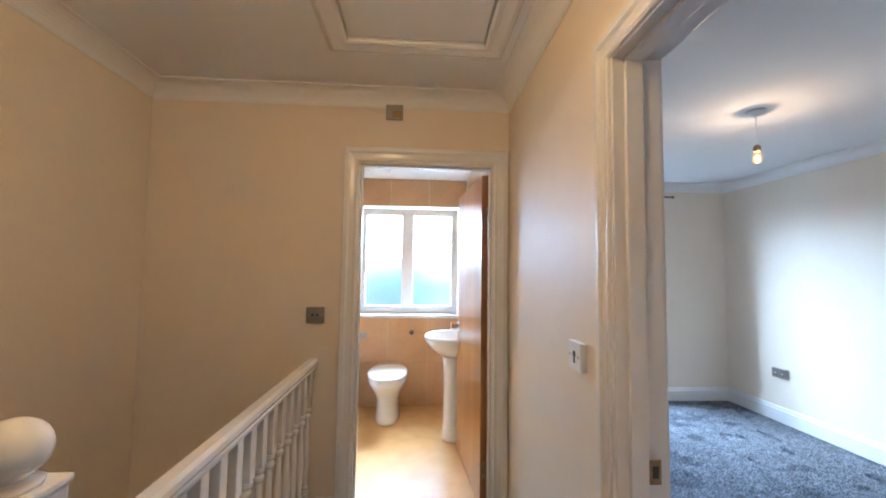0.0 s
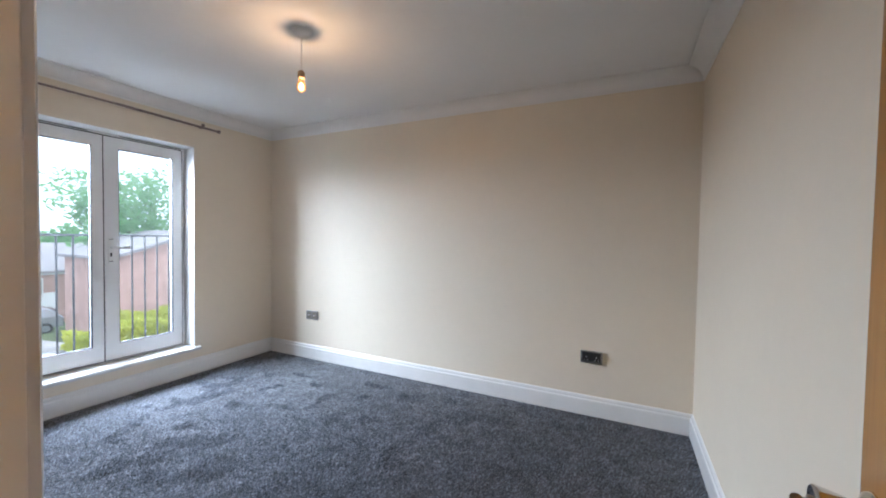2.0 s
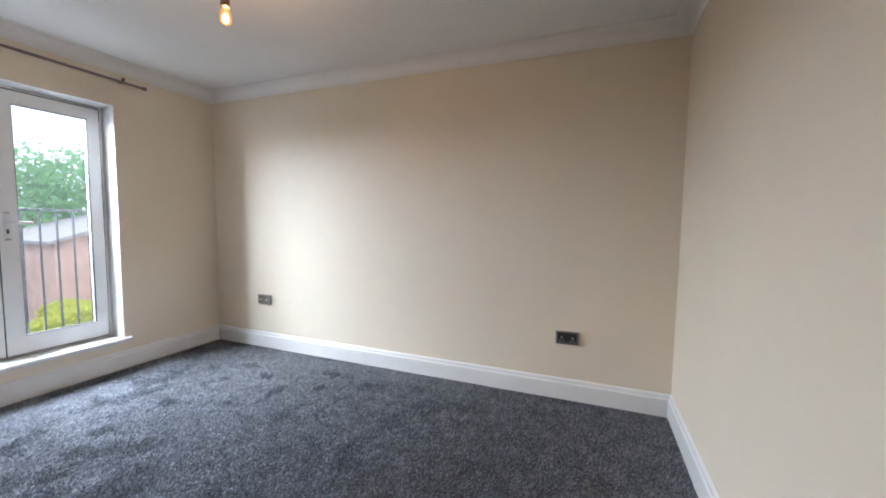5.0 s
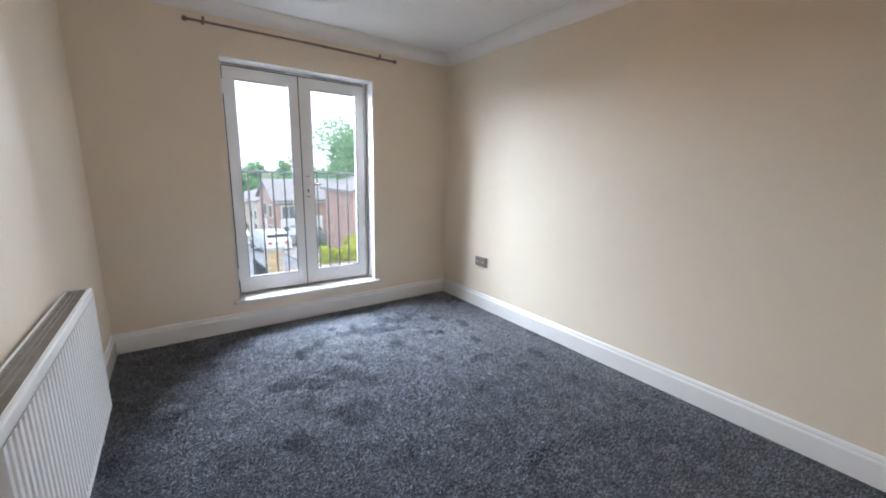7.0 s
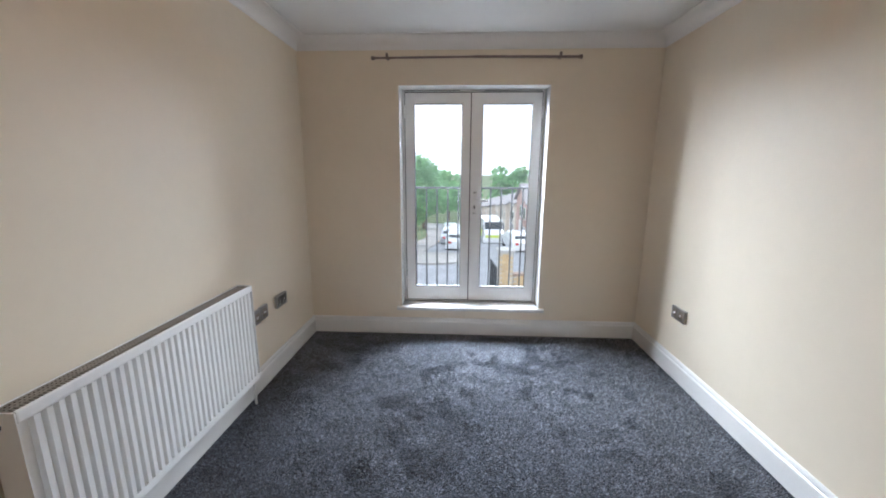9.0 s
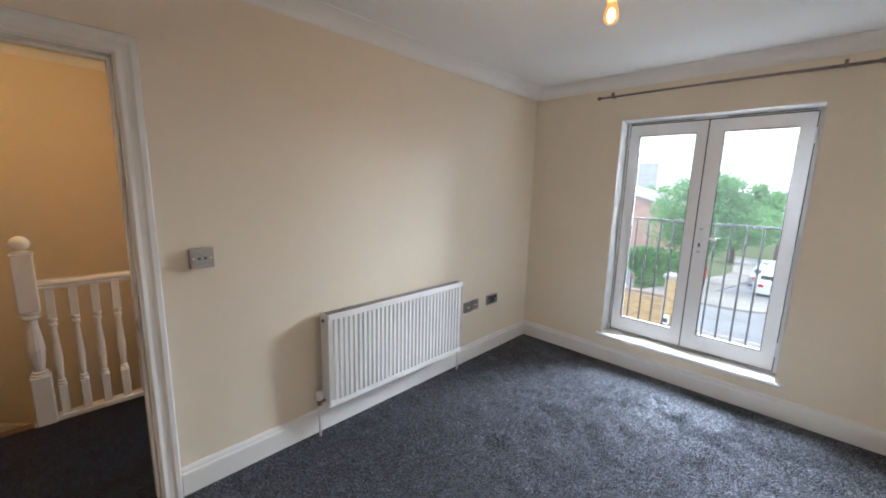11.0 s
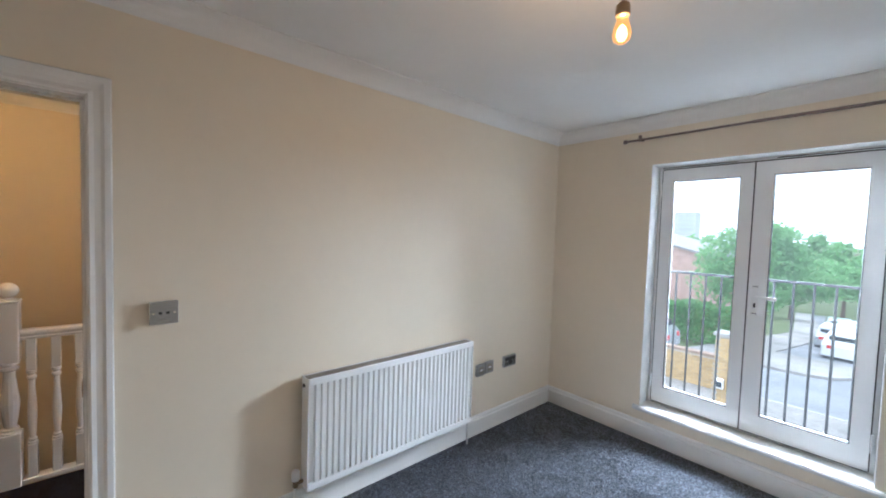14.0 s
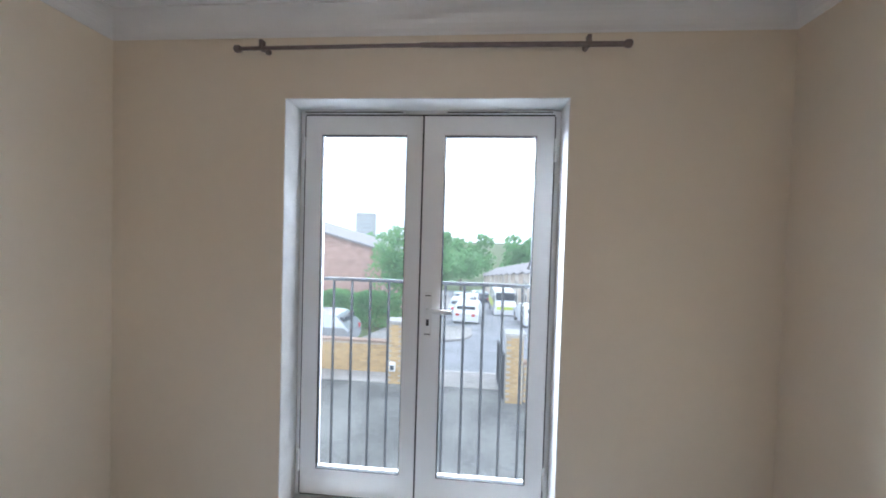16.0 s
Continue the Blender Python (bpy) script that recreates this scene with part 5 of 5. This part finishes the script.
def house(x0, x1, y0, y1, eave, ridge, wall, label, along="x", windows=(), eaves=True):
    """Two-storey house; ridge along x or y; windows on the south (s) and west (w) faces."""
    z = ground_z(y1) - .3
    th = thing("house", pose(x0, y0, z), label, "house")
    w, d, e, r = x1 - x0, y1 - y0, eave - z, ridge - z
    bm = bmesh.new()
    box(bm, 0, w, 0, d, 0, e)
    g = [(0, d / 2), (w, d / 2)] if along == "x" else [(w / 2, 0), (w / 2, d)]
    ends = (((0, 0), (0, d)), ((w, 0), (w, d))) if along == "x" else (((0, 0), (w, 0)), ((0, d), (w, d)))
    for (a, b), t in zip(ends, g):
        bm.faces.new([bm.verts.new(q) for q in ((*a, e), (*b, e), (*t, r))])
    part("wall", bm, wall, th)
    o = 0.3
    for s in (0, 1):
        bm = bmesh.new()
        k = o * (r - e) / ((d if along == "x" else w) / 2)
        if along == "x":
            yy = -o if s == 0 else d + o
            q = [(-o, yy, e - k), (w + o, yy, e - k), (w + o, d / 2, r), (-o, d / 2, r)]
        else:
            xx = -o if s == 0 else w + o
            q = [(xx, -o, e - k), (xx, d + o, e - k), (w / 2, d + o, r), (w / 2, -o, r)]
        lo = [bm.verts.new(p) for p in q]
        hi = [bm.verts.new((p[0], p[1], p[2] + .14)) for p in q]
        bm.faces.new(lo[::-1]), bm.faces.new(hi)
        for j in range(4):
            bm.faces.new((lo[j], lo[(j + 1) % 4], hi[(j + 1) % 4], hi[j]))
        part("roof", bm, M_ROOF, th, "grey tiled roof slope")
    if eaves:
        part("fascia", boxes((-.02, w + .02, -.06, -.002, e - .28, e - .08)), M_WHITEP, th, "white eaves board")
    for face, u, z0, ww, hh, what in windows:
        def bx(a, b, c, dd, lo_, hi_):
            return (a, b, -dd, -c, lo_, hi_) if face == "s" else (-dd, -c, a, b, lo_, hi_)
        win = part("door" if what else "window", boxes(bx(u, u + ww, .002, .05, z0, z0 + hh), bevel=0.01), M_WHITEP, th, "white garage door" if what else "white framed window")
        if not what:
            part("pane", boxes(bx(u + .08, u + ww / 2 - .03, .052, .06, z0 + .08, z0 + hh - .08), bx(u + ww / 2 + .03, u + ww - .08, .052, .06, z0 + .08, z0 + hh - .08)), M_HGLASS, win)
    return th


WIN = (("s", .5, 3.0, 1.3, 1.2, 0), ("s", 2.6, 3.0, .9, 1.2, 0), ("s", .4, .9, 2.3, 2.1, 1), ("s", 3.2, 1.2, .9, 2.0, 1), ("w", 1.0, 3.0, 1.2, 1.2, 0), ("w", 3.4, 3.0, 1.2, 1.2, 0), ("w", 1.0, 1.0, 1.5, 1.3, 0), ("w", 3.6, .6, 1.0, 2.1, 1))
for hx, hy, e in ((8.0, 36.0, -1.4), (12.9, 36.3, -1.3), (17.8, 36.6, -1.3)):
    house(hx, hx + 4.8, hy, hy + 7.0, e, e + 1.6, M_RBRICK, "red-brown brick house with grey tiled roof and white garage door", "x", WIN)
TERR = (("w", .5, 2.6, 1.3, 1.1, 0), ("w", 3.0, 2.6, 1.1, 1.1, 0), ("w", .4, .7, 1.8, 1.5, 0), ("w", 3.3, .4, .9, 2.0, 1))
for i in range(9):
    ty = 47.0 + 5.0 * i
    tx = 8.4 - 0.10 * (ty - 47)
    tg = ground_z(ty + 2.5)
    house(tx, tx + 7.0, ty, ty + 5.0, tg + 4.2, tg + 5.8, M_CREAM, "pale rendered terraced house with white windows", "y", TERR, False)
house(9.5, 17.0, 22.0, 27.0, 0.1, 1.3, M_RBRICK, "plain red brick house gable in front of the tree", "y", (), False)
house(-26.0, -4.9, 31.0, 41.0, 0.4, 3.2, M_RBRICK, "long plain red brick hall with a sloping roof", "y", (), False)
tw = thing("tower_block", pose(-83, 290, -8), "pale concrete tower block far away", "tower block")
part("wall", boxes((-6.5, 6.5, -5, 5, 0, 27.5)), M_CONC, tw)
for r in range(8):
    for c in range(5):
        part("window", boxes((-5.9 + c * 2.5, -4.1 + c * 2.5, -5.1, -5.01, 2 + r * 3.0, 3.4 + r * 3.0)), M_PALEG, tw)
bn_ = thing("litter_bin", pose(4.52, 13.75, ground_z(14) + .02), "dark upright litter bin behind the garden wall", "bin")
part("bin_body", boxes((-.17, .17, -.15, .15, 0.0, 1.05), bevel=0.03), M_CARD, bn_)
part("lid", boxes((-.19, .19, -.17, .17, 1.052, 1.16), bevel=0.04), M_CARD, bn_)

rng = random.Random(31)
bm = bmesh.new()
for i in range(46):
    x = -130 + i * 6.5 + rng.uniform(-2, 2)
    y = 120 + rng.uniform(-12, 18)
    crown(bm, (x, y, -2.9 + rng.uniform(-1.0, 1.2)), (6.0, 4, 6.6), 420, 0.9, rng, 9)
tagged(part("far_trees", bm, M_LEAF), "distant belt of green trees on the skyline", "trees", kind="stuff")
for i in range(3):
    hx = -48 + i * 13.5 + rng.uniform(-2, 2)
    house(hx, hx + 9.5, 84 + rng.uniform(-4, 4), 92, -5.4, -3.6, M_RBRICK if i % 2 else M_CONC, "distant terraced house with grey tiled roof", "x", (("s", 1.0, 3.2, 1.5, 1.2, 0), ("s", 5.5, 3.2, 1.5, 1.2, 0), ("s", 1.0, .9, 1.5, 1.3, 0), ("s", 5.5, .9, 1.5, 1.3, 0)))

pb = thing("red_sign", pose(-1.75, 27.0, ground_z(27.0) + .05), "red square sign board on short dark posts", "sign")
part("board", boxes((-0.42, 0.42, -0.03, 0.0, 0.45, 1.25), bevel=0.01), M_CARR, pb)
for sx in (-0.34, 0.34):
    part("post", boxes((sx - .04, sx + .04, 0.0005, 0.07, 0, 1.2)), M_IRON, pb)

# ---- carpet pile: leaning wool tufts ----
def lattice(rng, w, d, cell):
    """Smooth random field over the room."""
    nx, ny = int(w / cell) + 3, int(d / cell) + 3
    g = rng.random((nx, ny))
    def at(x, y):
        fx, fy = x / cell, y / cell
        i, j = fx.astype(int), fy.astype(int)
        u, v = fx - i, fy - j
        u, v = u * u * (3 - 2 * u), v * v * (3 - 2 * v)
        return (g[i, j] * (1 - u) + g[i + 1, j] * u) * (1 - v) + (g[i, j + 1] * (1 - u) + g[i + 1, j + 1] * u) * v
    return at


rng = np.random.default_rng(5)
x0, x1, y0, y1, step = XW + .020, XE - .020, YS + .020, YN - .020, 0.0062
gx, gy = np.meshgrid(np.arange(x0, x1, step), np.arange(y0, y1, step), indexing="ij")
px = (gx + rng.uniform(-.0028, .0028, gx.shape)).ravel()
py = (gy + rng.uniform(-.0028, .0028, gy.shape)).ravel()
w, d = x1 - x0 + .1, y1 - y0 + .1
slow, quick, scuff = lattice(rng, w, d, 0.7), lattice(rng, w, d, 0.09), lattice(rng, w, d, 0.13)
fine = lattice(rng, w, d, 0.03)
u, v = np.clip(px - x0, 0, w), np.clip(py - y0, 0, d)
field = 0.6 * scuff(u, v) + 0.28 * quick(u, v) + 0.12 * fine(u, v)
# Tufts lie flatter towards the window, putting its brighter sheen into the shape.
near = np.clip((py - 0.9) / 2.2, 0, 1)
dent = np.clip((field - 0.63) / 0.06, 0, 1)
flat_lie = (0.30 + 0.60 * near * np.clip(0.75 + 0.4 * (slow(u, v) - .5), 0, 1)) * (1 - 0.5 * dent)
angle = 4.4 + 2.3 * flat_lie + 0.35 * (slow(u, v) - .5) + rng.normal(0, .5, px.shape)
lean = 0.0032 + 0.005 * flat_lie + rng.uniform(0, .003, px.shape)
height = 0.0115 * (1 - 0.55 * flat_lie) * rng.uniform(.75, 1.15, px.shape)
turn = rng.uniform(0, 2 * math.pi, px.shape)
n = len(px)
co = np.empty((n, 4, 3), dtype=np.float32)
for k in range(3):
    a = turn + k * 2.0944
    co[:, k, 0], co[:, k, 1], co[:, k, 2] = px + .0037 * np.cos(a), py + .0037 * np.sin(a), -0.0065
co[:, 3, 0], co[:, 3, 1], co[:, 3, 2] = px + lean * np.cos(angle), py + lean * np.sin(angle), -0.0065 + height
base = (np.arange(n) * 4)[:, None]
tri = np.concatenate([base + np.array([[0, 1, 3]]), base + np.array([[1, 2, 3]]), base + np.array([[2, 0, 3]])], axis=1).reshape(-1).astype(np.int32)
me = bpy.data.meshes.new("carpet_pile")
me.vertices.add(n * 4)
me.vertices.foreach_set("co", co.reshape(-1))
me.loops.add(len(tri))
me.loops.foreach_set("vertex_index", tri)
me.polygons.add(len(tri) // 3)
me.polygons.foreach_set("loop_start", np.arange(0, len(tri), 3, dtype=np.int32))
me.update(calc_edges=True)
me.materials.append(M_PILE)
pile = new("carpet_pile", me)
pile.parent = by_name["floor_bedroom"]
tagged(pile, "charcoal wool carpet tufts with scuffed patches", kind="stuff")
